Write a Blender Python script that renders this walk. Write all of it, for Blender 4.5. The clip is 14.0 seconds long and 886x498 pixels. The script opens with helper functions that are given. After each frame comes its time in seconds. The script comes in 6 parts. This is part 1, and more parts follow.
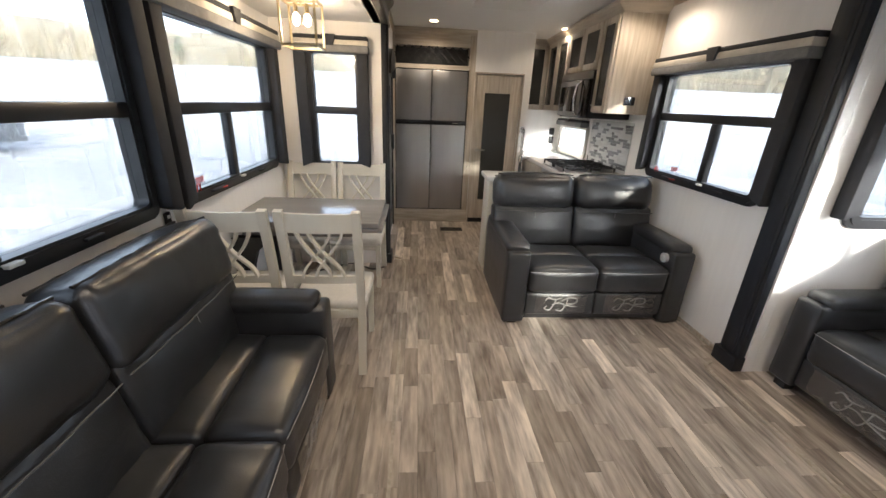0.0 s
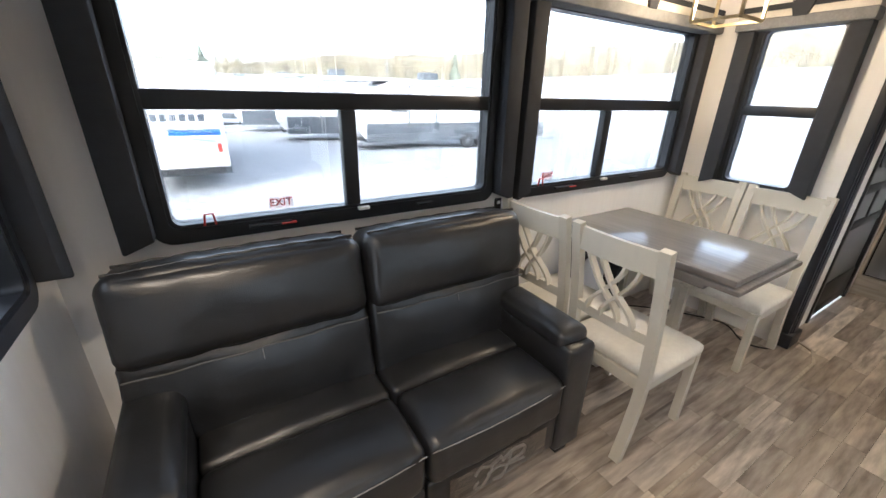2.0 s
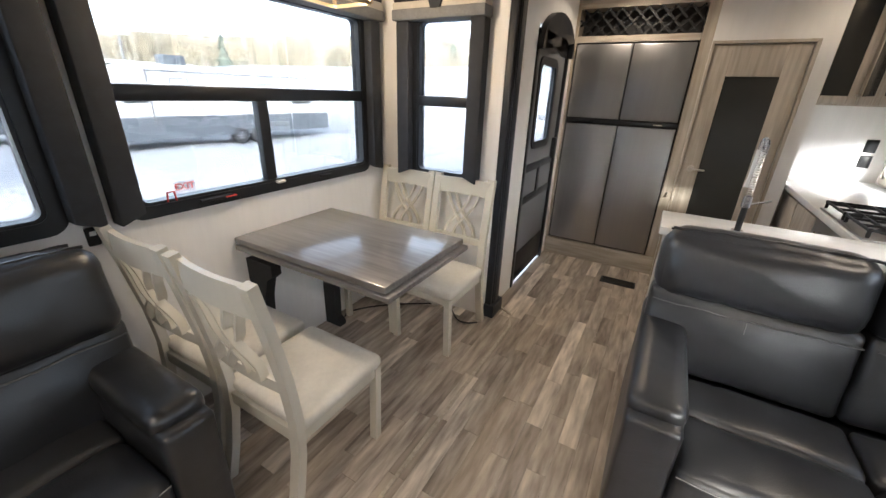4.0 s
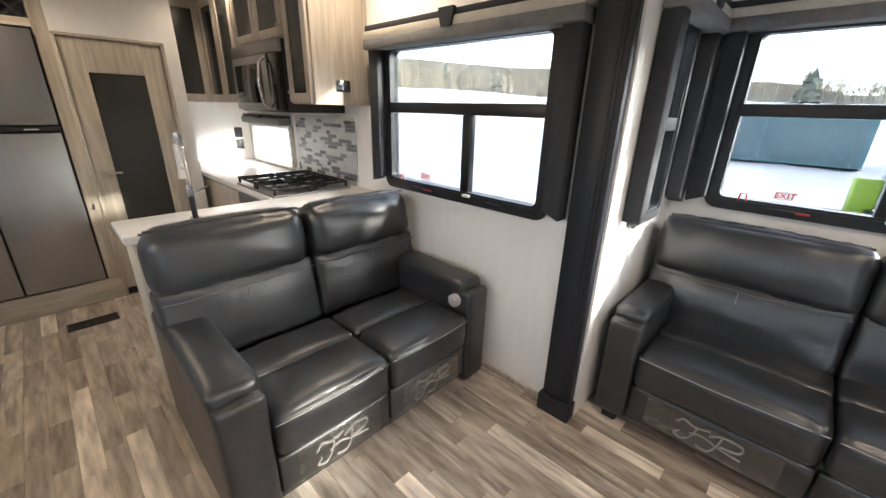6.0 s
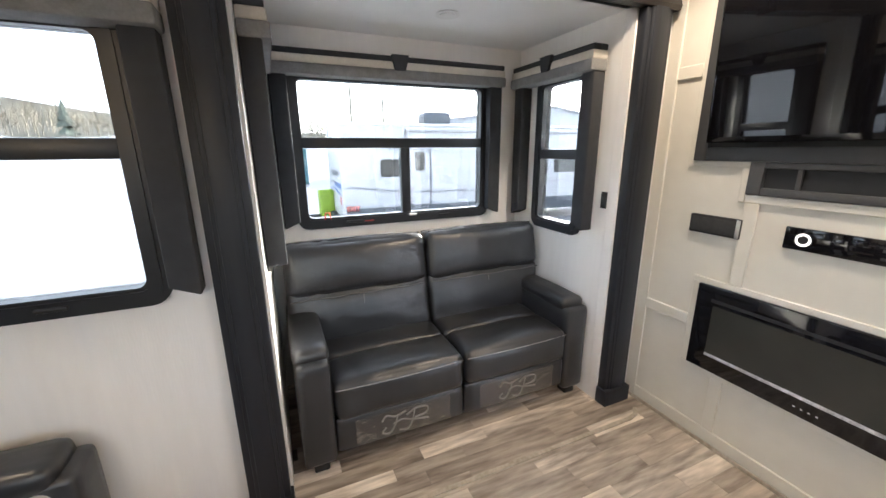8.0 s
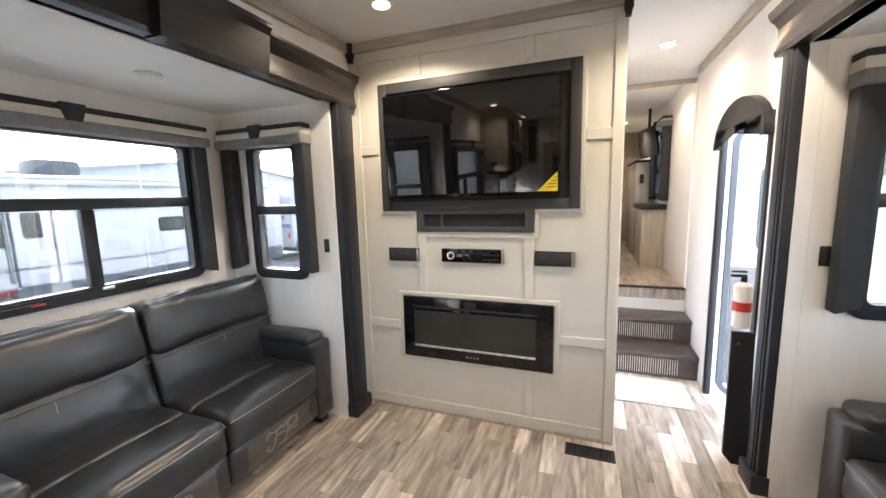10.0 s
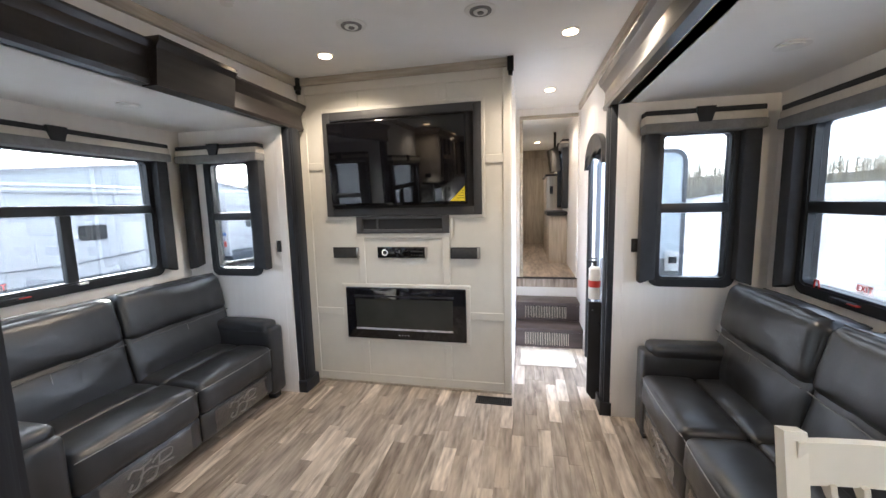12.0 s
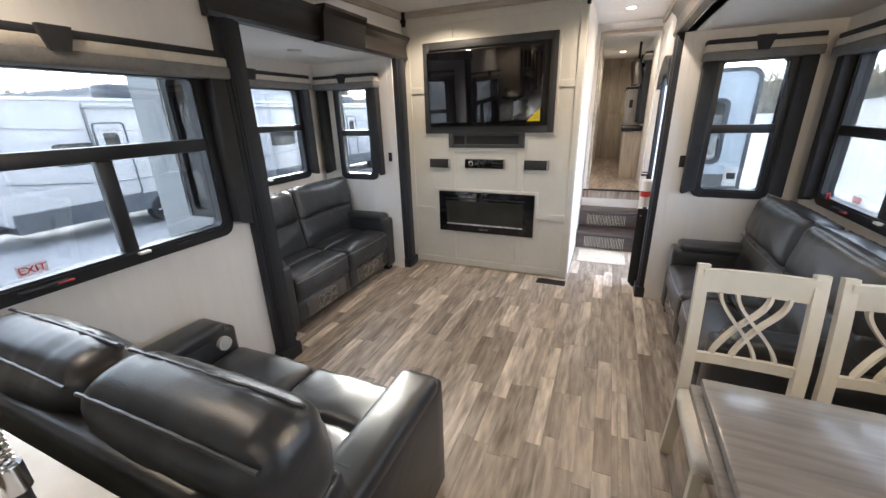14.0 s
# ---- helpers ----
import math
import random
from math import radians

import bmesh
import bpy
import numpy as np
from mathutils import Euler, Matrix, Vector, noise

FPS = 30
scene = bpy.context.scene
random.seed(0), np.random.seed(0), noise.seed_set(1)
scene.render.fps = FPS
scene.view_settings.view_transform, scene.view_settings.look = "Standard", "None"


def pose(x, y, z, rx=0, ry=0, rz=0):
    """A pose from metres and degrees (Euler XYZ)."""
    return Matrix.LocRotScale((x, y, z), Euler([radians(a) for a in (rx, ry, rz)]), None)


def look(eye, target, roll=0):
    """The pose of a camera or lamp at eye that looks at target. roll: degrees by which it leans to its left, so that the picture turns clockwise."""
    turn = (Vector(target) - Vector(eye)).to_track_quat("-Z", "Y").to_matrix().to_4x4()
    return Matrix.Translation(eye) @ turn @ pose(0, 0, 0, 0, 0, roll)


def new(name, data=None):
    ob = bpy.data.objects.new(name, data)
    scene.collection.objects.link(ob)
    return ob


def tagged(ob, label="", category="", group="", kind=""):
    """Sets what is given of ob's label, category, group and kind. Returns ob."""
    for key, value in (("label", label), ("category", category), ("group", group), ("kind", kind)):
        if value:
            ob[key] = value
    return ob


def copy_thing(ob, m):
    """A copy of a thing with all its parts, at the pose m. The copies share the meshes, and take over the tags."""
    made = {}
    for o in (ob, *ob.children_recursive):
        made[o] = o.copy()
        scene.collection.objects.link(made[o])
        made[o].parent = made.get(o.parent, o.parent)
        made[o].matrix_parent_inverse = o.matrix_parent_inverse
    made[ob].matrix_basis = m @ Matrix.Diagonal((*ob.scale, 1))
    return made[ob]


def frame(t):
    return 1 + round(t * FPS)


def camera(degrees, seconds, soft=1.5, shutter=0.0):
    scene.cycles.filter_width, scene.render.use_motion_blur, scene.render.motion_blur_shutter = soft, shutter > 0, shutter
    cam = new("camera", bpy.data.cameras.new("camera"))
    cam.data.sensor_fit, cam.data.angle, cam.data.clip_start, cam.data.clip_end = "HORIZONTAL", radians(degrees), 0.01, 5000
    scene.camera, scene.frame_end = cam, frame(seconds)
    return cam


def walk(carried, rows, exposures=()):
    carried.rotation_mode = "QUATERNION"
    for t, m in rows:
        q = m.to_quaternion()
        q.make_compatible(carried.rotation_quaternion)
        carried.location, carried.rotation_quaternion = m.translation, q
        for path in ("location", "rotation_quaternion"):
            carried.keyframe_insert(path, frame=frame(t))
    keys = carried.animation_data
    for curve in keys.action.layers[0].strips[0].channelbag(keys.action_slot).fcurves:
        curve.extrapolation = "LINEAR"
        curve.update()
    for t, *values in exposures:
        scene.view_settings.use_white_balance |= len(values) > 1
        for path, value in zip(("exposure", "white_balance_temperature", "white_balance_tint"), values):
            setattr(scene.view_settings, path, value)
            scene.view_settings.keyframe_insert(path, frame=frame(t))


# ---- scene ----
cam = camera(98.8, 14.0)
PATH = [
    (0, (-0.031, 0.021, 1.522), (0.112, 1.885, 0.809), 2.4),
    (0.5, (-0.043, 0.119, 1.48), (-0.289, 1.967, 0.757), 2.6),
    (1, (0.023, 0.274, 1.462), (-0.844, 1.918, 0.725), 1.8),
    (1.5, (0.155, 0.41, 1.449), (-1.186, 1.694, 0.707), 1.6),
    (2, (0.285, 0.584, 1.48), (-1.288, 1.565, 0.73), 1.4),
    (2.2, (0.33, 0.666, 1.492), (-1.262, 1.617, 0.744), 1.4),
    (4.3, (0.583, 1.388, 1.492), (-0.015, 3.142, 0.738), 2.0),
    (4.5, (0.601, 1.365, 1.492), (0.247, 3.187, 0.747), 1.8),
    (5, (0.557, 1.285, 1.512), (0.853, 3.122, 0.779), 1.8),
    (5.5, (0.501, 1.274, 1.518), (1.304, 2.961, 0.806), 1.8),
    (6, (0.436, 1.313, 1.494), (1.796, 2.606, 0.801), 1.5),
    (6.5, (0.526, 1.361, 1.485), (2.227, 2.187, 0.833), 0.9),
    (7, (0.576, 1.52, 1.49), (2.47, 1.853, 0.938), 0.4),
    (7.5, (0.56, 1.706, 1.497), (2.465, 1.396, 0.972), 0.0),
    (8, (0.588, 1.818, 1.488), (2.36, 1.043, 0.977), -0.4),
    (8.5, (0.629, 1.858, 1.49), (2.18, 0.688, 1.016), -0.8),
    (9, (0.592, 1.994, 1.522), (1.88, 0.52, 1.113), -1.1),
    (9.2, (0.583, 2.077, 1.519), (1.74, 0.49, 1.143), -1.2),
    (11.3, (0.32, 2.435, 1.511), (0.719, 0.489, 1.274), -1.5),
    (11.5, (0.279, 2.512, 1.506), (0.691, 0.569, 1.273), -1.3),
    (12, (0.245, 2.815, 1.519), (0.665, 0.875, 1.277), -1.4),
    (12.5, (0.181, 3.089, 1.526), (0.593, 1.193, 1.042), -1.5),
    (13, (0.109, 3.317, 1.544), (0.622, 1.489, 0.918), -1.6),
    (13.5, (0.062, 3.471, 1.591), (0.794, 1.733, 0.925), -1.6),
    (14, (0.08, 3.642, 1.614), (0.828, 1.913, 0.943), -1.7),
]
walk(cam, [(t, look(eye, target, roll)) for t, eye, target, roll in PATH], [(0.0, 5.58, 6000, 10), (2.0, 5.78, 5850, 10), (5.0, 5.58, 5950, 10), (6.5, 6.0, 6100, 10), (8.0, 6.05, 6100, 10), (9.0, 6.05, 6300, 10), (11.5, 5.88, 5850, 10), (14.0, 5.6, 5950, 10)])

# ---- light ----
SUN_EL, SUN_DIR = 21.0, Vector((-0.68, 1.0, 0.0)).normalized()
world = bpy.data.worlds.new("world")
scene.world = world
world.use_nodes = True
wn = world.node_tree
sky = wn.nodes.new("ShaderNodeTexSky")
sky.sky_type, sky.sun_disc = "NISHITA", False
sky.sun_elevation = radians(SUN_EL)
sky.sun_rotation = math.atan2(-SUN_DIR.x, -SUN_DIR.y)
sky.air_density, sky.dust_density, sky.ozone_density = 0.7, 2.2, 1.0
pale = wn.nodes.new("ShaderNodeHueSaturation")
pale.inputs["Saturation"].default_value = 0.4      # thin haze
wn.links.new(sky.outputs[0], pale.inputs["Color"])
wn.links.new(pale.outputs[0], wn.nodes["Background"].inputs[0])
wn.nodes["Background"].inputs[1].default_value = 0.08
sun = new("sun", bpy.data.lights.new("sun", "SUN"))
sun.data.energy, sun.data.angle, sun.data.color = 0.21, radians(3.0), (1.0, 0.93, 0.76)
sun.matrix_world = look((0, 0, 20), Vector((0, 0, 20)) + SUN_DIR - Vector((0, 0, math.tan(radians(SUN_EL)))))


# ---- materials ----
def mat(name, color, rough=0.5, metal=0.0, var=0.12, scale=6.0, bump=0.0, bscale=60.0, stretch=(1, 1, 1), color2=None, spec=0.5, rnd=0.0, coat=0.0, rvar=0.12):
    """A procedural surface: base colour with variation at two scales, roughness variation and fine relief."""
    m = bpy.data.materials.new(name)
    m.use_nodes = True
    t = m.node_tree
    b = t.nodes["Principled BSDF"]
    tc = t.nodes.new("ShaderNodeTexCoord")
    mp = t.nodes.new("ShaderNodeMapping")
    mp.inputs["Scale"].default_value = stretch
    t.links.new(tc.outputs["Object"], mp.inputs[0])
    n1 = t.nodes.new("ShaderNodeTexNoise")
    n1.inputs["Scale"].default_value, n1.inputs["Detail"].default_value = scale, 8
    t.links.new(mp.outputs[0], n1.inputs[0])
    n2 = t.nodes.new("ShaderNodeTexNoise")
    n2.inputs["Scale"].default_value, n2.inputs["Detail"].default_value = scale * 0.17, 3
    t.links.new(mp.outputs[0], n2.inputs[0])
    add = t.nodes.new("ShaderNodeMath")
    add.operation = "ADD"
    t.links.new(n1.outputs[0], add.inputs[0])
    t.links.new(n2.outputs[0], add.inputs[1])
    ramp = t.nodes.new("ShaderNodeMapRange")
    ramp.inputs[1].default_value, ramp.inputs[2].default_value = 0.7, 1.3
    t.links.new(add.outputs[0], ramp.inputs[0])
    mix = t.nodes.new("ShaderNodeMix")
    mix.data_type = "RGBA"
    dark = [c * (1 - var) for c in color]
    light = color2 or [min(1, c * (1 + var)) for c in color]
    mix.inputs[6].default_value, mix.inputs[7].default_value = (*dark, 1), (*light, 1)
    t.links.new(ramp.outputs[0], mix.inputs[0])
    out = mix.outputs[2]
    if rnd:
        oi = t.nodes.new("ShaderNodeObjectInfo")
        hsv = t.nodes.new("ShaderNodeHueSaturation")
        mr = t.nodes.new("ShaderNodeMapRange")
        mr.inputs[3].default_value, mr.inputs[4].default_value = 1 - rnd, 1 + rnd
        t.links.new(oi.outputs["Random"], mr.inputs[0])
        t.links.new(mr.outputs[0], hsv.inputs["Value"])
        t.links.new(out, hsv.inputs["Color"])
        out = hsv.outputs[0]
    t.links.new(out, b.inputs["Base Color"])
    rr = t.nodes.new("ShaderNodeMapRange")
    rr.inputs[3].default_value, rr.inputs[4].default_value = max(0.02, rough * (1 - rvar)), min(1, rough * (1 + rvar))
    t.links.new(n1.outputs[0], rr.inputs[0])
    t.links.new(rr.outputs[0], b.inputs["Roughness"])
    b.inputs["Metallic"].default_value = metal
    b.inputs["Specular IOR Level"].default_value = spec
    b.inputs["Coat Weight"].default_value = coat
    b.inputs["Coat Roughness"].default_value = 0.15
    if bump:
        n3 = t.nodes.new("ShaderNodeTexNoise")
        n3.inputs["Scale"].default_value, n3.inputs["Detail"].default_value = bscale, 6
        t.links.new(mp.outputs[0], n3.inputs[0])
        bp = t.nodes.new("ShaderNodeBump")
        bp.inputs["Strength"].default_value, bp.inputs["Distance"].default_value = bump, 0.004
        t.links.new(n3.outputs[0], bp.inputs["Height"])
        t.links.new(bp.outputs[0], b.inputs["Normal"])
    return m


def glow(name, color, strength):
    m = mat(name, color, 0.5)
    b = m.node_tree.nodes["Principled BSDF"]
    b.inputs["Emission Color"].default_value, b.inputs["Emission Strength"].default_value = (*color, 1), strength
    return m


def glass(name, tint=(1, 1, 1), rough=0.0, refl=0.06):
    """A thin pane: see-through with a faint mirror reflection."""
    m = bpy.data.materials.new(name)
    m.use_nodes = True
    t = m.node_tree
    t.nodes.remove(t.nodes["Principled BSDF"])
    tr, gl, mx = t.nodes.new("ShaderNodeBsdfTransparent"), t.nodes.new("ShaderNodeBsdfGlossy"), t.nodes.new("ShaderNodeMixShader")
    tr.inputs[0].default_value = (*tint, 1)
    gl.inputs["Roughness"].default_value = rough
    lw, amt = t.nodes.new("ShaderNodeLayerWeight"), t.nodes.new("ShaderNodeMapRange")
    lw.inputs[0].default_value = 0.3
    amt.inputs[3].default_value, amt.inputs[4].default_value = refl * 0.5, min(1.0, refl * 5)
    t.links.new(lw.outputs["Facing"], amt.inputs[0])
    t.links.new(amt.outputs[0], mx.inputs[0])
    t.links.new(tr.outputs[0], mx.inputs[1])
    t.links.new(gl.outputs[0], mx.inputs[2])
    t.links.new(mx.outputs[0], t.nodes["Material Output"].inputs[0])
    return m


def plank_material():
    """Printed vinyl plank: grey and brown strips within each board, long grain, pale scuffs."""
    m = mat("vinyl_plank", (0.36, 0.305, 0.26), 0.38, var=0.36, scale=4.0, bump=0.15, bscale=12, stretch=(9, 1.3, 1), color2=(0.84, 0.77, 0.69), rnd=0.0, rvar=0.25)
    t = m.node_tree
    b = t.nodes["Principled BSDF"]
    src = b.inputs["Base Color"].links[0].from_socket
    oi = t.nodes.new("ShaderNodeObjectInfo")
    shift = t.nodes.new("ShaderNodeVectorMath")
    shift.operation, shift.inputs[0].default_value = "SCALE", (37.0, 91.0, 13.0)
    t.links.new(oi.outputs["Random"], shift.inputs["Scale"])
    for node in t.nodes:
        if node.type == "MAPPING":
            t.links.new(shift.outputs[0], node.inputs["Location"])
    tone = t.nodes.new("ShaderNodeValToRGB")
    tone.color_ramp.interpolation = "LINEAR"
    stops = [(0.0, (0.46, 0.42, 0.38)), (0.3, (0.8, 0.75, 0.70)), (0.6, (0.6, 0.56, 0.52)), (0.8, (1.0, 0.97, 0.93)), (1.0, (1.4, 1.37, 1.33))]
    tone.color_ramp.elements[0].position, tone.color_ramp.elements[1].position = 0.0, 1.0
    for p, c in stops[1:-1]:
        tone.color_ramp.elements.new(p)
    for e, (p, c) in zip(tone.color_ramp.elements, stops):
        e.position, e.color = p, (*c, 1)
    t.links.new(oi.outputs["Random"], tone.inputs[0])
    mul = t.nodes.new("ShaderNodeMix")
    mul.data_type, mul.blend_type = "RGBA", "MULTIPLY"
    mul.inputs[0].default_value = 1.0
    t.links.new(src, mul.inputs[6])
    t.links.new(tone.outputs[0], mul.inputs[7])
    t.links.new(mul.outputs[2], b.inputs["Base Color"])
    return m


def leather_material():
    """Black leather: pebbled grain over soft creases, scuffed sheen."""
    m = mat("black_leather", (0.0145, 0.015, 0.0165), 0.33, var=0.35, scale=9, bump=0.14, bscale=260, spec=0.78, rvar=0.2)
    t = m.node_tree
    grain = next(n for n in t.nodes if n.type == "BUMP")
    tc = next(n for n in t.nodes if n.type == "TEX_COORD")
    mp, fold, crease = t.nodes.new("ShaderNodeMapping"), t.nodes.new("ShaderNodeTexNoise"), t.nodes.new("ShaderNodeBump")
    mp.inputs["Scale"].default_value = (1.0, 0.8, 1.7)
    fold.inputs["Scale"].default_value, fold.inputs["Detail"].default_value, fold.inputs["Distortion"].default_value = 5.5, 3.0, 0.9
    crease.inputs["Strength"].default_value, crease.inputs["Distance"].default_value = 0.25, 0.010
    t.links.new(tc.outputs["Object"], mp.inputs[0])
    t.links.new(mp.outputs[0], fold.inputs[0])
    t.links.new(fold.outputs[0], crease.inputs["Height"])
    t.links.new(crease.outputs[0], grain.inputs["Normal"])
    return m


M = {
    "wall": mat("printed_wall_panel", (0.83, 0.81, 0.785), 0.55, var=0.03, scale=30, bump=0.12, bscale=160, stretch=(1, 1, 0.15)),
    "ceil": mat("ceiling_panel", (0.84, 0.84, 0.83), 0.6, var=0.02, scale=8, bump=0.05, bscale=120),
    "greige": mat("greige_panel", (0.64, 0.615, 0.55), 0.45, var=0.03, scale=14, bump=0.06, bscale=90),
    "dark": mat("dark_stained_wood", (0.0155, 0.0175, 0.0225), 0.45, var=0.35, scale=5, bump=0.1, bscale=25, stretch=(8, 8, 0.6), spec=0.35),
    "darkh": mat("dark_stained_moulding", (0.016, 0.013, 0.0125), 0.32, var=0.4, scale=5, bump=0.1, bscale=25, stretch=(8, 0.6, 8), coat=0.3),
    "fabric_dark": mat("charcoal_fabric", (0.029, 0.031, 0.036), 0.85, var=0.15, scale=120, bump=0.3, bscale=500),
    "fabric_grey": mat("grey_fabric", (0.19, 0.19, 0.19), 0.85, var=0.15, scale=120, bump=0.3, bscale=500),
    "fabric_beige": mat("beige_fabric", (0.56, 0.52, 0.45), 0.85, var=0.08, scale=90, bump=0.3, bscale=400),
    "black": mat("black_frame", (0.010, 0.011, 0.0135), 0.38, var=0.2, scale=10, bump=0.03, bscale=80),
    "rubber": mat("matte_black", (0.008, 0.008, 0.009), 0.6, var=0.2, scale=20),
    "leather": leather_material(),
    "pipe": mat("grey_piping", (0.10, 0.10, 0.098), 0.6, var=0.1, scale=60),
    "stitch": mat("pale_stitching", (0.30, 0.29, 0.28), 0.7, var=0.1, scale=60),
    "cream": mat("cream_paint", (0.60, 0.565, 0.48), 0.42, var=0.08, scale=10, bump=0.06, bscale=60, stretch=(1, 1, 0.4)),
    "seatfab": mat("cream_seat_fabric", (0.64, 0.61, 0.55), 0.85, var=0.06, scale=60, bump=0.25, bscale=380),
    "table": mat("grey_brown_laminate", (0.135, 0.124, 0.119), 0.3, var=0.2, scale=4, bump=0.04, bscale=20, stretch=(1.2, 14, 1), color2=(0.21, 0.196, 0.188), coat=0.8),
    "steel": mat("brushed_steel", (0.37, 0.365, 0.36), 0.36, metal=1.0, var=0.03, scale=5, stretch=(18, 18, 0.5), rvar=0.05),
    "chrome": mat("chrome", (0.75, 0.75, 0.76), 0.12, metal=1.0, var=0.04, scale=9),
    "nickel": mat("satin_nickel", (0.55, 0.52, 0.47), 0.3, metal=1.0, var=0.06, scale=20),
    "wood": mat("whitewashed_oak", (0.42, 0.36, 0.285), 0.5, var=0.22, scale=5, bump=0.12, bscale=30, stretch=(9, 9, 0.7), color2=(0.56, 0.50, 0.42)),
    "woodh": mat("whitewashed_oak_rail", (0.42, 0.36, 0.285), 0.5, var=0.25, scale=5, bump=0.12, bscale=30, stretch=(0.8, 0.8, 9), color2=(0.55, 0.50, 0.42)),
    "stone": mat("white_worktop", (0.76, 0.74, 0.70), 0.25, var=0.05, scale=22, color2=(0.8, 0.78, 0.74)),
    "cabglass": mat("smoked_cabinet_glass", (0.04, 0.04, 0.038), 0.12, var=0.1, scale=3, bump=0.04, bscale=120, spec=0.5),
    "silver": mat("silver_plastic", (0.62, 0.62, 0.61), 0.35, metal=0.3, var=0.08, scale=30),
    "gloss": mat("black_gloss", (0.004, 0.004, 0.005), 0.05, var=0.1, scale=4, rvar=0.3),
    "screen": mat("tv_screen", (0.003, 0.003, 0.004), 0.03, var=0.1, scale=4, spec=0.7),
    "grille": mat("speaker_grille", (0.03, 0.03, 0.03), 0.7, var=0.3, scale=300),
    "red": mat("red_plastic", (0.5, 0.03, 0.02), 0.4, var=0.1, scale=30),
    "white": mat("white_plastic", (0.75, 0.75, 0.73), 0.4, var=0.03, scale=20),
    "yellow": mat("yellow_sticker", (0.75, 0.62, 0.02), 0.5, var=0.05, scale=30),
    "carpet": mat("cream_rug", (0.62, 0.57, 0.48), 0.95, var=0.15, scale=40, bump=0.6, bscale=200),
    "brass": mat("champagne_metal", (0.62, 0.52, 0.34), 0.3, metal=1.0, var=0.08, scale=10),
    "bulb": glow("lit_bulb", (1.0, 0.70, 0.36), 1.2),
    "lens": glow("lit_downlight", (1.0, 0.66, 0.34), 0.5),
    "glass": glass("window_glass", (0.47, 0.48, 0.476)),
    "film": glass("clear_plastic", (0.93, 0.93, 0.93), 0.06, 0.15),
    "plank": plank_material(),
    "subfloor": mat("floor_joint", (0.06, 0.05, 0.042), 0.7, var=0.2, scale=20),
    "snow": mat("snow", (0.40, 0.405, 0.42), 0.75, var=0.12, scale=0.6, bump=0.5, bscale=3),
    "rvwhite": mat("gelcoat_white", (0.52, 0.52, 0.53), 0.3, var=0.06, scale=2),
    "rvgrey": mat("gelcoat_grey", (0.09, 0.10, 0.115), 0.35, var=0.1, scale=3),
    "tyre": mat("tyre_rubber", (0.02, 0.02, 0.022), 0.8, var=0.2, scale=20),
    # bare woods and ridge: tans raised so the base colour carries distance haze
    "bark": mat("far_wood", (0.17, 0.15, 0.115), 0.9, var=0.35, scale=0.35, color2=(0.34, 0.29, 0.20)),
    "ridge": mat("hazy_ridge", (0.20, 0.18, 0.14), 0.9, var=0.45, scale=0.55, stretch=(1, 1, 0.6), color2=(0.36, 0.33, 0.27)),
    "walnut": mat("dark_tread", (0.075, 0.058, 0.055), 0.4, var=0.25, scale=5, bump=0.06, bscale=25, stretch=(1, 9, 9)),
    # green lightened and greyed: distance haze is painted into the colour
    "ever": mat("hazed_evergreen", (0.11, 0.125, 0.10), 0.9, var=0.4, scale=0.4),
    "tile_l": mat("pale_mosaic", (0.66, 0.66, 0.65), 0.2, var=0.08, scale=9, rnd=0.1),
    "tile_g": mat("grey_mosaic", (0.2, 0.2, 0.21), 0.2, var=0.2, scale=9, rnd=0.45),
    "grout": mat("grout", (0.6, 0.59, 0.57), 0.8, var=0.05, scale=40),
}

for node in M["snow"].node_tree.nodes:
    if node.type == "BUMP":
        node.inputs["Distance"].default_value = 0.25


# ---- mesh tools ----
def rbox(bm, x0, x1, y0, y1, z0, z1, r=0.0, seg=2):
    """A box, with rounded edges where r > 0."""
    x0, x1, y0, y1, z0, z1 = min(x0, x1), max(x0, x1), min(y0, y1), max(y0, y1), min(z0, z1), max(z0, z1)
    vs = bmesh.ops.create_cube(bm, size=1.0)["verts"]
    for v in vs:
        v.co = ((x0 + x1) / 2 + v.co.x * (x1 - x0), (y0 + y1) / 2 + v.co.y * (y1 - y0), (z0 + z1) / 2 + v.co.z * (z1 - z0))
    if r > 0:
        r = min(r, 0.45 * min(x1 - x0, y1 - y0, z1 - z0))
        es = list({e for v in vs for e in v.link_edges})
        bmesh.ops.bevel(bm, geom=es, offset=r, segments=seg, affect="EDGES", profile=0.5)
    return bm


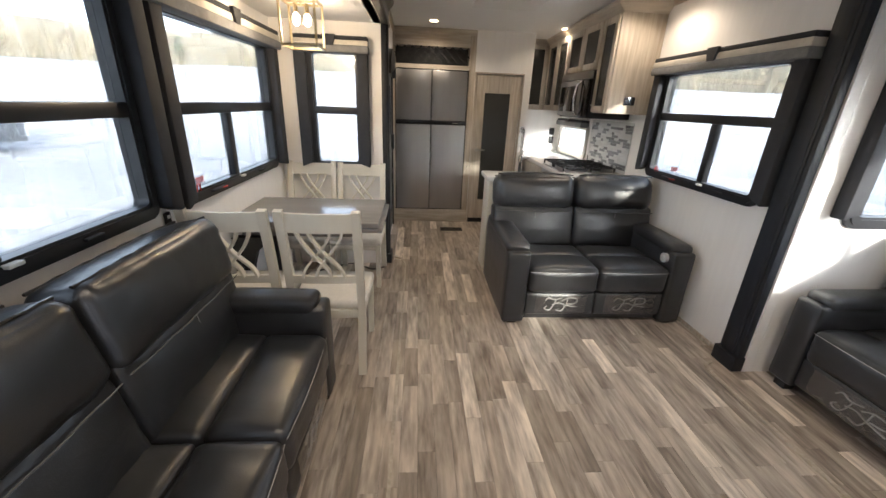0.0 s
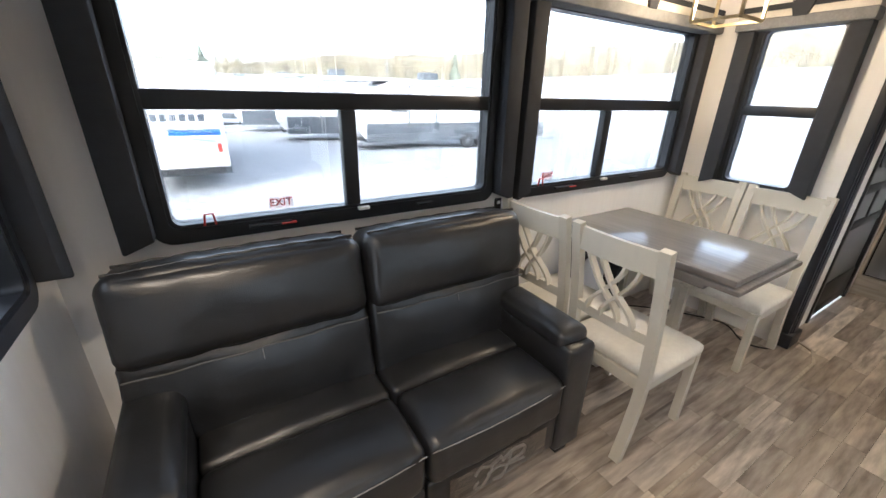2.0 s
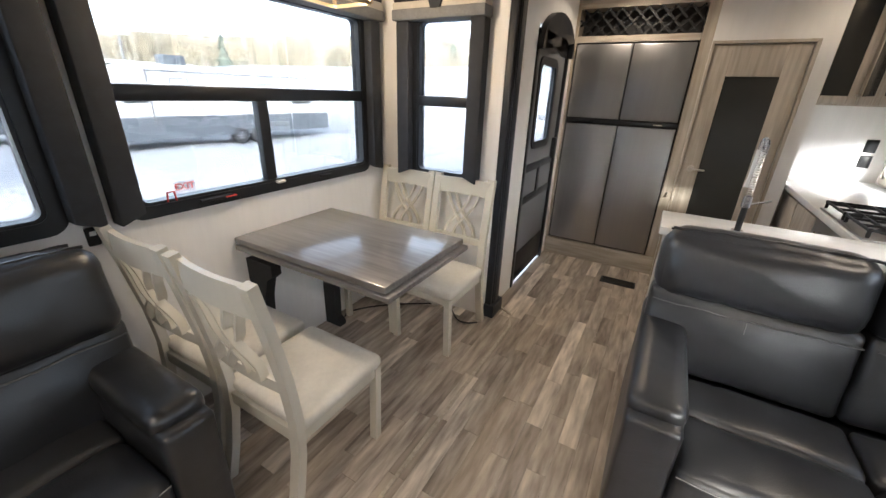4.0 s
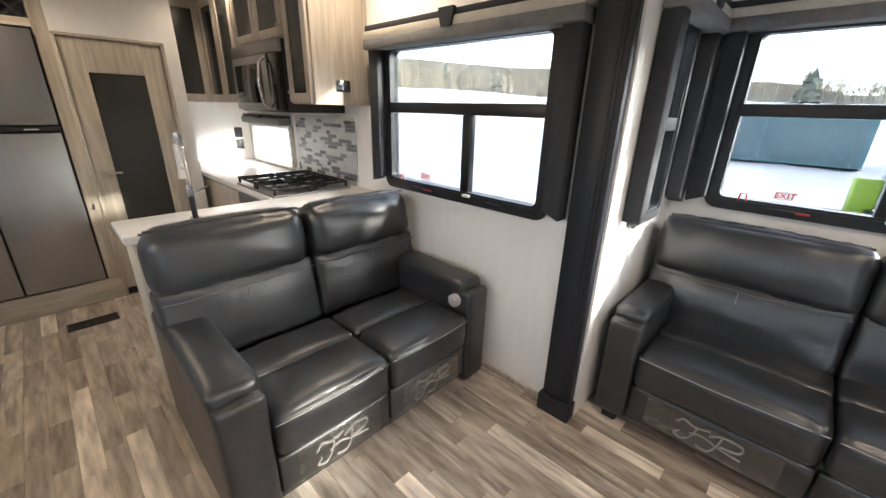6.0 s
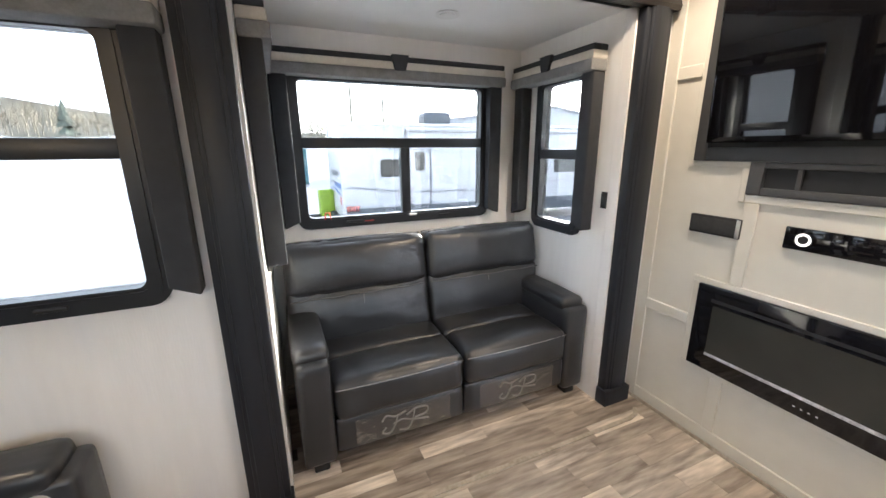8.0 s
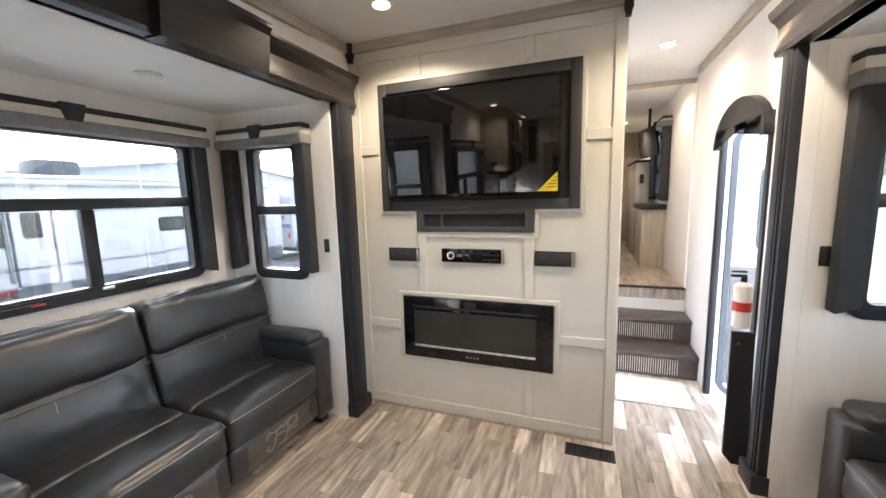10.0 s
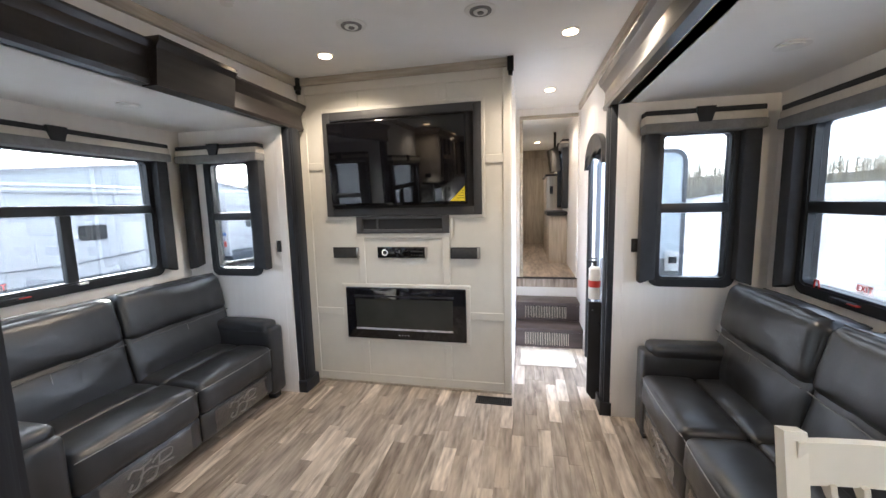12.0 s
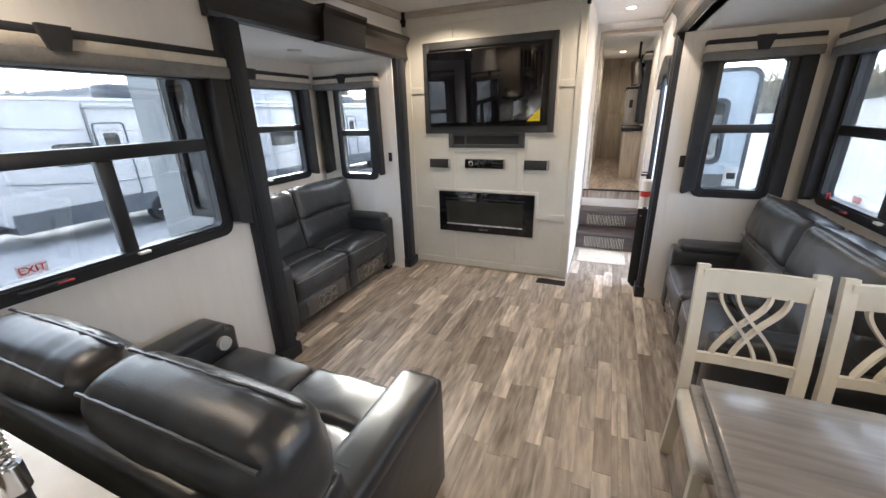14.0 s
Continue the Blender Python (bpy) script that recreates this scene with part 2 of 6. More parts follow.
def cushion(bm, size, centre, r=0.05, bulge=(0, 0, 0), n=(10, 6, 6), wob=0.0, lean=None, seed=0.0, fold=0.0):
    """A padded block: rounded edges, swollen faces and slight creases. lean: matrix put on it about its centre."""
    hx, hy, hz = (s / 2 for s in size)
    grid = {}
    faces = []

    def vert(p):
        key = tuple(round(c, 4) for c in p)
        if key not in grid:
            q = Vector((p[0] * hx, p[1] * hy, p[2] * hz))
            rr = min(r, hx * 0.98, hy * 0.98, hz * 0.98)
            c = Vector((max(-hx + rr, min(hx - rr, q.x)), max(-hy + rr, min(hy - rr, q.y)), max(-hz + rr, min(hz - rr, q.z))))
            d = q - c
            if d.length > 1e-9:
                q = c + d.normalized() * rr * min(1.0, max(abs(d.x), abs(d.y), abs(d.z)) / rr)
            a, b, e = p
            q.x += bulge[0] * a * (1 - b * b) * (1 - e * e)
            q.y += bulge[1] * b * (1 - a * a) * (1 - e * e)
            q.z += bulge[2] * e * (1 - a * a) * (1 - b * b)
            if wob:
                w = noise.noise(Vector((q.x * 7 + seed, q.y * 7, q.z * 16))) + 0.6 * noise.noise(Vector((q.x * 22 + seed, q.y * 9, q.z * 6)))
                q += Vector((a * 0.3, b, e)) * wob * w
            if fold:
                # gathers running in from the sewn edges
                g = noise.noise(Vector((q.x * 30 + seed, 2.0, q.z * 6))) * (e * e) ** 1.5 + noise.noise(Vector((q.x * 5, 7.0 + seed, q.z * 32))) * (a * a) ** 3
                q.y += b * fold * g
                q.z += 0.4 * fold * g
            if lean:
                q = lean @ q
            grid[key] = bm.verts.new(q + Vector(centre))
        return grid[key]

    def lin(k):
        """Rows along one side, closer together towards the rounded edges."""
        return [math.sin((i / k - 0.5) * math.pi) for i in range(k + 1)]

    for axis in range(3):
        u, v = [(1, 2), (2, 0), (0, 1)][axis]
        us, vs = lin(n[u]), lin(n[v])
        for side in (-1, 1):
            for i in range(len(us) - 1):
                for j in range(len(vs) - 1):
                    quad = []
                    for a, b in ((i, j), (i + 1, j), (i + 1, j + 1), (i, j + 1)):
                        p = [0, 0, 0]
                        p[axis], p[u], p[v] = side, us[a], vs[b]
                        quad.append(vert(p))
                    faces.append(quad if side > 0 else quad[::-1])
    for f in faces:
        try:
            bm.faces.new(f)
        except ValueError:
            pass
    return bm


def sweep(bm, pts, prof, up=(0, 0, 1), closed=False):
    """A profile of (across, up) pairs led along points."""
    pts = [Vector(p) for p in pts]
    n, rings = len(pts), []
    for i, p in enumerate(pts):
        a, b = pts[i - 1 if i or closed else 0], pts[(i + 1) % n if i < n - 1 or closed else i]
        d = (b - a).normalized()
        s = d.cross(Vector(up))
        s = s.normalized() if s.length > 1e-5 else Vector((1, 0, 0))
        w = s.cross(d)
        rings.append([bm.verts.new(p + s * x + w * y) for x, y in prof])
    m = len(prof)
    for i in range(n if closed else n - 1):
        r0, r1 = rings[i], rings[(i + 1) % n]
        for k in range(m):
            bm.faces.new((r0[k], r0[(k + 1) % m], r1[(k + 1) % m], r1[k]))
    if not closed:
        bm.faces.new(rings[0][::-1])
        bm.faces.new(rings[-1])
    return bm


def ring(r, n=8):
    return [(r * math.cos(2 * math.pi * k / n), r * math.sin(2 * math.pi * k / n)) for k in range(n)]


def rect(w, h):
    return [(-w / 2, -h / 2), (w / 2, -h / 2), (w / 2, h / 2), (-w / 2, h / 2)]


def tube(bm, pts, r, n=8, up=(0, 0, 1)):
    return sweep(bm, pts, ring(r, n), up)


def disc(bm, c, r, h, axis="z", n=24, r2=None):
    """A short cylinder or cone standing on c."""
    rot = {"z": Matrix.Identity(4), "x": Matrix.Rotation(radians(90), 4, "Y"), "y": Matrix.Rotation(radians(-90), 4, "X")}[axis]
    bmesh.ops.create_cone(bm, cap_ends=True, segments=n, radius1=r, radius2=r if r2 is None else r2, depth=h, matrix=Matrix.Translation(c) @ rot @ Matrix.Translation((0, 0, h / 2)))
    return bm


def extrude(bm, outline, y0, y1):
    """A flat outline of (x, z) pairs given depth from y0 to y1."""
    a = [bm.verts.new((x, y0, z)) for x, z in outline]
    b = [bm.verts.new((x, y1, z)) for x, z in outline]
    n = len(outline)
    for k in range(n):
        bm.faces.new((a[k], a[(k + 1) % n], b[(k + 1) % n], b[k]))
    bm.faces.new(a[::-1])
    bm.faces.new(b)
    return bm


def rrect(x0, x1, z0, z1, r, n=5):
    """A rounded rectangle as (x, z) pairs."""
    out = []
    for cx, cz, a0 in ((x1 - r, z1 - r, 0), (x0 + r, z1 - r, 90), (x0 + r, z0 + r, 180), (x1 - r, z0 + r, 270)):
        out += [(cx + r * math.cos(radians(a0 + 90 * k / n)), cz + r * math.sin(radians(a0 + 90 * k / n))) for k in range(n + 1)]
    return out


def hoop(bm, outer, inner, y0, y1):
    """A frame between two outlines of equally many points."""
    n = len(outer)
    vs = [[bm.verts.new((x, y, z)) for x, z in o] for y in (y0, y1) for o in (outer, inner)]
    ao, ai, bo, bi = vs
    for k in range(n):
        j = (k + 1) % n
        bm.faces.new((ao[k], ao[j], ai[j], ai[k]))
        bm.faces.new((bo[j], bo[k], bi[k], bi[j]))
        bm.faces.new((ao[j], ao[k], bo[k], bo[j]))
        bm.faces.new((ai[k], ai[j], bi[j], bi[k]))
    return bm


def mesh_of(bm, name, material, sharp=40):
    bmesh.ops.recalc_face_normals(bm, faces=bm.faces)
    me = bpy.data.meshes.new(name)
    bm.to_mesh(me)
    bm.free()
    me.polygons.foreach_set("use_smooth", [True] * len(me.polygons))
    me.set_sharp_from_angle(angle=radians(sharp))
    me.materials.append(M[material] if isinstance(material, str) else material)
    return me


def part(name, bm, material, parent, label="", sharp=40):
    ob = new(name, mesh_of(bm, name, material, sharp))
    ob.parent = parent
    return tagged(ob, label)


def thing(name, m, label, category, group="", kind=""):
    ob = new(name)
    ob.empty_display_size = 0.1
    ob.matrix_world = m
    return tagged(ob, label, category, group, kind)


def solid(name, bm, material, label="", category="", group="", kind="", m=None, sharp=40):
    ob = new(name, mesh_of(bm, name, material, sharp))
    if m:
        ob.matrix_world = m
    return tagged(ob, label, category, group, kind)


def B(*a, **k):
    return rbox(bmesh.new(), *a, **k)


def wall_mesh(u0, u1, z0, z1, d0, d1, holes, put):
    """A wall slab in (along, depth, up) with openings through it; put turns such a triple into a place."""
    us = sorted({u0, u1, *(h[0] for h in holes), *(h[1] for h in holes)})
    zs = sorted({z0, z1, *(h[2] for h in holes), *(h[3] for h in holes)})
    us, zs = [u for u in us if u0 <= u <= u1], [z for z in zs if z0 <= z <= z1]
    bm = bmesh.new()
    full = {}
    for i in range(len(us) - 1):
        for j in range(len(zs) - 1):
            cu, cz = (us[i] + us[i + 1]) / 2, (zs[j] + zs[j + 1]) / 2
            full[i, j] = not any(h[0] < cu < h[1] and h[2] < cz < h[3] for h in holes)
    cache = {}

    def v(u, d, z):
        if (u, d, z) not in cache:
            cache[u, d, z] = bm.verts.new(put(u, d, z))
        return cache[u, d, z]

    for (i, j), f in full.items():
        if not f:
            continue
        a, b, c, e = us[i], us[i + 1], zs[j], zs[j + 1]
        for d in (d0, d1):
            bm.faces.new((v(a, d, c), v(b, d, c), v(b, d, e), v(a, d, e)))
        for nb, (p, q) in (((i - 1, j), ((a, c), (a, e))), ((i + 1, j), ((b, c), (b, e))), ((i, j - 1), ((a, c), (b, c))), ((i, j + 1), ((a, e), (b, e)))):
            if not full.get(nb):
                bm.faces.new((v(p[0], d0, p[1]), v(q[0], d0, q[1]), v(q[0], d1, q[1]), v(p[0], d1, p[1])))
    return bm


# ---- the setting ----
XL, XR, YT, YB = -0.34, 2.055, -0.08, 5.75      # body walls, media wall, rear wall
LX, LY0, LY1, LZ = -1.235, 0.12, 3.585, 2.115     # dinette slide-out
RX, RY0, RY1, RZ = 2.985, 0.175, 1.885, 2.13      # sofa slide-out
LAND = 0.62                                       # floor of the raised front rooms


def cz(y):
    return 2.53 - 0.035 * max(0.0, y)


def along_y(x, sign):
    """A wall on the plane x, thick towards sign."""
    return lambda u, d, z: (x + sign * d, u, z)


def along_x(y, sign):
    return lambda u, d, z: (u, y + sign * d, z)


W_L1 = (0.40, 1.80, 1.0, 1.93)      # slide-out windows: from, to, sill, head
W_L2 = (1.99, 3.41, 0.985, 1.92)
W_LF = (-1.03, -0.56, 0.955, 1.95)
W_LE = (-0.96, -0.51, 0.95, 1.925)
W_R = (2.18, 3.37, 1.01, 1.86)
W_S = (0.44, 1.70, 1.035, 1.915)
W_SS = (2.31, 2.74, 0.985, 1.91)
W_K = (4.74, 5.66, 0.955, 1.335)
W_BED = (-3.45, -2.75, 1.42, 2.25)
D_REAR = (4.12, 4.93, 0.0, 1.93)
D_ENTRY = (-0.93, -0.17, 0.0, 1.93)

solid("wall_left", wall_mesh(-6.2, YB + 0.06, -0.1, 2.6, 0.0, 0.06, [(LY0, 3.64, -0.1, LZ), D_REAR, (D_ENTRY[0], D_ENTRY[1], -0.1, D_ENTRY[3]), W_BED], along_y(XL, -1)), "wall", "pale printed wall panels along the entry side", "wall", kind="structure")
solid("wall_right", wall_mesh(-6.2, YB + 0.06, -0.1, 2.6, 0.0, 0.06, [(RY0, RY1, -0.1, RZ), W_R, W_K], along_y(XR, 1)), "wall", "pale printed wall panels beside the recliner", "wall", kind="structure")
solid("wall_rear", wall_mesh(XL, XR, -0.1, 2.6, 0.0, 0.06, [], along_x(YB, 1)), "wall", "pale kitchen rear wall", "wall", kind="structure")
solid("wall_front", wall_mesh(XL, XR, -0.1, 2.6, 0.0, 0.06, [], along_x(-6.2, -1)), "wall", "plain front end wall", "wall", kind="structure")
solid("slide_wall_left", wall_mesh(LY0 - 0.05, LY1 + 0.05, -0.1, LZ + 0.05, 0.0, 0.05, [W_L1, W_L2], along_y(LX, -1)), "wall", "pale slide-out wall behind sofa and table", "wall", kind="structure")
solid("slide_wall_left_front", wall_mesh(LX, XL - 0.061, -0.1, LZ + 0.05, 0.0, 0.05, [W_LF], along_x(LY0, -1)), "wall", "pale slide-out end wall", "wall", kind="structure")
solid("slide_wall_left_rear", wall_mesh(LX, XL - 0.004, -0.1, LZ + 0.05, 0.0, 0.05, [W_LE], along_x(LY1, 1)), "wall", "pale slide-out end wall by the table", "wall", kind="structure")
solid("slide_wall_right", wall_mesh(RY0 - 0.05, RY1 + 0.05, -0.1, RZ + 0.05, 0.0, 0.05, [W_S], along_y(RX, 1)), "wall", "pale slide-out wall behind the sofa", "wall", kind="structure")
solid("slide_wall_right_front", wall_mesh(XR + 0.061, RX, -0.1, RZ + 0.05, 0.0, 0.05, [W_SS], along_x(RY0, -1)), "wall", "pale slide-out end wall", "wall", kind="structure")
solid("slide_wall_right_rear", wall_mesh(XR + 0.061, RX, -0.1, RZ + 0.05, 0.0, 0.05, [W_SS], along_x(RY1, 1)), "wall", "pale slide-out end wall", "wall", kind="structure")
# grey gelcoat skin outside the sofa slide-out
M["skin"] = mat("grey_exterior_skin", (0.24, 0.26, 0.275), 0.35, var=0.08, scale=3)
for nm, y, sy in (("rear", RY1, 1), ("front", RY0, -1)):
    solid("slide_skin_right_" + nm, wall_mesh(XR + 0.064, RX + 0.05, -0.1, RZ + 0.05, 0.053, 0.06, [W_SS], along_x(y, sy)), "skin", "grey exterior skin of the slide-out", "wall", kind="structure")
solid("slide_ceiling_left", B(LX - 0.05, XL + 0.004, LY0 - 0.05, 3.69, LZ, LZ + 0.05), "ceil", "smooth white slide-out ceiling", "ceiling", kind="structure")
solid("slide_ceiling_right", B(XR - 0.004, RX + 0.05, RY0 - 0.05, RY1 + 0.05, RZ, RZ + 0.05), "ceil", "smooth white slide-out ceiling", "ceiling", kind="structure")

# main ceiling: shallow slope towards the rear, panel joints as thin grooves
bm = bmesh.new()
edges = [-6.2, -3.6, -1.15, 0.0, 1.28, 2.5, 3.72, 4.94, YB]
for a, b in zip(edges, edges[1:]):
    vs = rbox(bm, XL, XR, a + 0.0015, b - 0.0015, 0, 0.03).verts
    for v in list(vs)[-8:]:
        v.co.z += cz(v.co.y)
rbox(bm, XL, XR, -6.2, YB, 2.545, 2.6)
solid("ceiling", bm, "ceil", "smooth white panelled ceiling", "ceiling", kind="structure")

# floor base; the planks lie on it
bm = bmesh.new()
rbox(bm, XL, XR, -1.62, YB, -0.1, -0.006)
floor = solid("floor", bm, "subfloor", "grey-brown wood-look vinyl plank floor", "floor", kind="structure")
floor_l = solid("floor_slide_left", B(LX, XL - 0.001, LY0, 3.64, -0.1, -0.006), "subfloor", "wood-look vinyl plank floor under the dining table", "floor", kind="structure")
floor_r = solid("floor_slide_right", B(XR + 0.001, RX, RY0, RY1, -0.1, -0.006), "subfloor", "wood-look vinyl plank floor under the sofa", "floor", kind="structure")
bm = bmesh.new()
rbox(bm, XL, XR, -6.2, -1.65, LAND - 0.1, LAND)
solid("floor_front", bm, "plank", "wood-look vinyl floor of the raised front room", "floor", kind="structure")

# media wall, hall partition and raised-room doorway
mw = solid("wall_media", B(0.34, XR, YT - 0.1, YT, 0.0, 2.6), "greige", "greige board-and-batten media wall", "wall", kind="structure")
solid("wall_hall", B(0.34, 0.42, -6.2, YT - 0.1, 0.0, 2.6), "wall", "pale partition along the hall", "wall", kind="structure")
bm = wall_mesh(XL, 0.34, LAND - 0.1, 2.6, 0.0, 0.05, [(-0.325, 0.285, LAND - 0.1, 2.43)], along_x(-1.66, -1))
solid("wall_doorway", bm, "wall", "pale wall above the raised doorway", "wall", kind="structure")
bm = bmesh.new()
for x0, x1, z0, z1 in ((0.265, 0.30, LAND, 2.43), (-0.325, 0.30, 2.41, 2.45)):
    rbox(bm, x0, x1, -1.675, -1.648, z0, z1, 0.003)
solid("trim_doorway", bm, "woodh", "whitewashed oak doorway trim", "trim", kind="structure")


def batten(x0, x1, z0, z1, t=0.012):
    part("batten", B(x0, x1, YT, YT + t, z0, z1, r=0.003, seg=1), "greige", mw)


batten(0.345, 0.40, 0.0, 2.47)
batten(1.985, 2.05, 0.0, 2.47)
batten(0.40, 1.985, 0.02, 0.085)
batten(0.40, 1.985, 2.40, 2.47)
for x in (0.845, 1.555):
    batten(x - 0.028, x + 0.028, 2.28, 2.40)
    batten(x - 0.028, x + 0.028, 0.868, 1.25)
    batten(x - 0.028, x + 0.028, 0.085, 0.375)
for z in (1.835, 0.625):
    batten(0.40, 0.535 if z > 1 else 0.66, z - 0.03, z + 0.03)
    batten(1.86 if z > 1 else 1.743, 1.985, z - 0.03, z + 0.03)
for x0, x1, z0, z1 in ((0.815, 1.585, 1.25, 1.285), (0.66, 1.743, 0.839, 0.868), (0.66, 1.743, 0.375, 0.404), (0.66, 0.694, 0.404, 0.839), (1.709, 1.743, 0.404, 0.839)):
    batten(x0, x1, z0, z1)
for x0, x1, z0, z1 in ((0.535, 0.56, 1.40, 2.28), (1.835, 1.86, 1.40, 2.28), (0.56, 1.835, 2.25, 2.28), (0.56, 0.815, 1.40, 1.425), (1.585, 1.835, 1.40, 1.425), (0.788, 0.815, 1.25, 1.40), (1.585, 1.612, 1.25, 1.40)):
    batten(x0, x1, z0, z1)
# crown along ceiling lines
bm = bmesh.new()
rbox(bm, 0.36, 2.04, YT, YT + 0.03, 2.47, 2.53, 0.004)
solid("trim_crown_media", bm, "woodh", "whitewashed oak crown strip", "trim", kind="structure")
for nm, x, s in (("right", XR, -1), ("left", XL, 1)):
    bm = bmesh.new()
    y1 = 3.5 if s < 0 else 5.05
    sweep(bm, [(x + s * 0.012, y, cz(y) - 0.032) for y in (-1.6 if s > 0 else YT + 0.03, 0.0, y1)], rect(0.024, 0.06))
    solid("trim_crown_" + nm, bm, "woodh", "whitewashed oak crown strip", "trim", kind="structure")
bm = bmesh.new()
for x, y in ((0.345, YT + 0.03), (2.025, YT + 0.03)):
    rbox(bm, x - 0.022, x + 0.022, y - 0.03, y + 0.02, 2.44, 2.535, 0.004)
    rbox(bm, x - 0.015, x + 0.015, y - 0.03, y + 0.012, 2.41, 2.44, 0.004)
solid("trim_corner_blocks", bm, "rubber", "black crown corner blocks", "trim", kind="structure")
bm = bmesh.new()
rbox(bm, 2.04, 2.053, 2.05, 3.4, 0.0, 0.03, 0.003)
rbox(bm, 0.345, 2.02, YT + 0.0125, YT + 0.02, 0.0, 0.02, 0.002)
solid("baseboard", bm, "wood", "slim oak baseboard strip", "trim", kind="structure")


# posts and moulded beams round the slide-out openings
def post(x, y0, y1, s, label):
    t = thing("trim_post", pose(0, 0, 0), label, "trim", "slide-out posts", "structure")
    bm = bmesh.new()
    rbox(bm, x, x + s * 0.05, y0, y1, 0.0, 2.13, 0.004)
    c, hw_ = (y0 + y1) / 2, (y1 - y0) / 2
    rbox(bm, x - s * 0.008, x + s * 0.01, c - hw_ + 0.025, c + hw_ - 0.025, 0.10, 2.12, 0.004)
    rbox(bm, x - s * 0.013, x + s * 0.01, c - hw_ + 0.04, c + hw_ - 0.04, 0.10, 2.12, 0.003)
    part("shaft", bm, "dark", t)
    part("plinth", B(x - s * 0.028, x + s * 0.05, y0 - 0.012, y1 + 0.012, 0.0, 0.10, r=0.006), "dark", t)
    return t


post(2.005, -0.005, 0.165, 1, "dark stained post beside the media wall")
post(2.005, 1.895, 2.045, 1, "dark stained post between sofa and recliner")
post(-0.30, -0.02, 0.115, -1, "dark stained post beside the hall")
post(-0.30, 3.59, 3.74, -1, "dark stained post beside the rear door")


def beam(x, y0, y1, s, blocks):
    t = thing("trim_beam", pose(0, 0, 0), "dark stained moulded beam over the slide-out", "trim", "slide-out beams", "structure")
    prof = [(0, 2.115), (0.05, 2.115), (0.058, 2.135), (0.05, 2.155), (0.044, 2.20), (0.046, 2.235), (0.062, 2.262), (0.078, 2.275), (0.09, 2.30), (0.09, 2.312), (0, 2.312)]
    bm = bmesh.new()
    a = [bm.verts.new((x - s * d, y0, z)) for d, z in prof]
    b = [bm.verts.new((x - s * d, y1, z)) for d, z in prof]
    for k in range(len(prof)):
        j = (k + 1) % len(prof)
        bm.faces.new((a[k], a[j], b[j], b[k]))
    bm.faces.new(a)
    bm.faces.new(b[::-1])
    part("moulding", bm, "darkh", t, sharp=25)
    for c, w in blocks:
        bm = bmesh.new()
        extrude(bm, [(d + 0.035, z) if d else (d, z) for d, z in [(0, 2.108), (0.055, 2.108), (0.06, 2.15), (0.075, 2.28), (0.095, 2.31), (0.095, 2.33), (0, 2.33)]], c - w / 2, c + w / 2)
        for v in bm.verts:
            v.co = (x - s * v.co.x, v.co.y, v.co.z)
        part("keystone", bm, "darkh", t, "raised centre block", sharp=25)
    return t


beam(2.045, -0.04, 2.08, 1, [(1.0, 0.5)])
beam(-0.335, -0.06, 3.78, -1, [(1.85, 0.6)])
# floor edge strips of the slide-outs
bm = bmesh.new()
pts = [(1.90, 0.02, 0.004), (1.86, 0.06, 0.004), (1.845, 0.12, 0.004), (1.845, 1.86, 0.004), (1.86, 1.95, 0.004), (1.93, 1.985, 0.004)]
sweep(bm, pts, rect(0.02, 0.012))
solid("trim_slide_edge", bm, "wood", "rounded floor edge strip of the slide-out", "trim", kind="structure")
bm = bmesh.new()
sweep(bm, [(-0.13, 0.10, 0.003), (-0.13, 3.55, 0.003), (-0.18, 3.70, 0.003), (-0.28, 3.76, 0.003)], rect(0.016, 0.01))
solid("trim_slide_edge", bm, "wood", "floor edge strip along the dinette slide-out", "trim", kind="structure")


# ---- windows and their dressings ----
WIN = 0


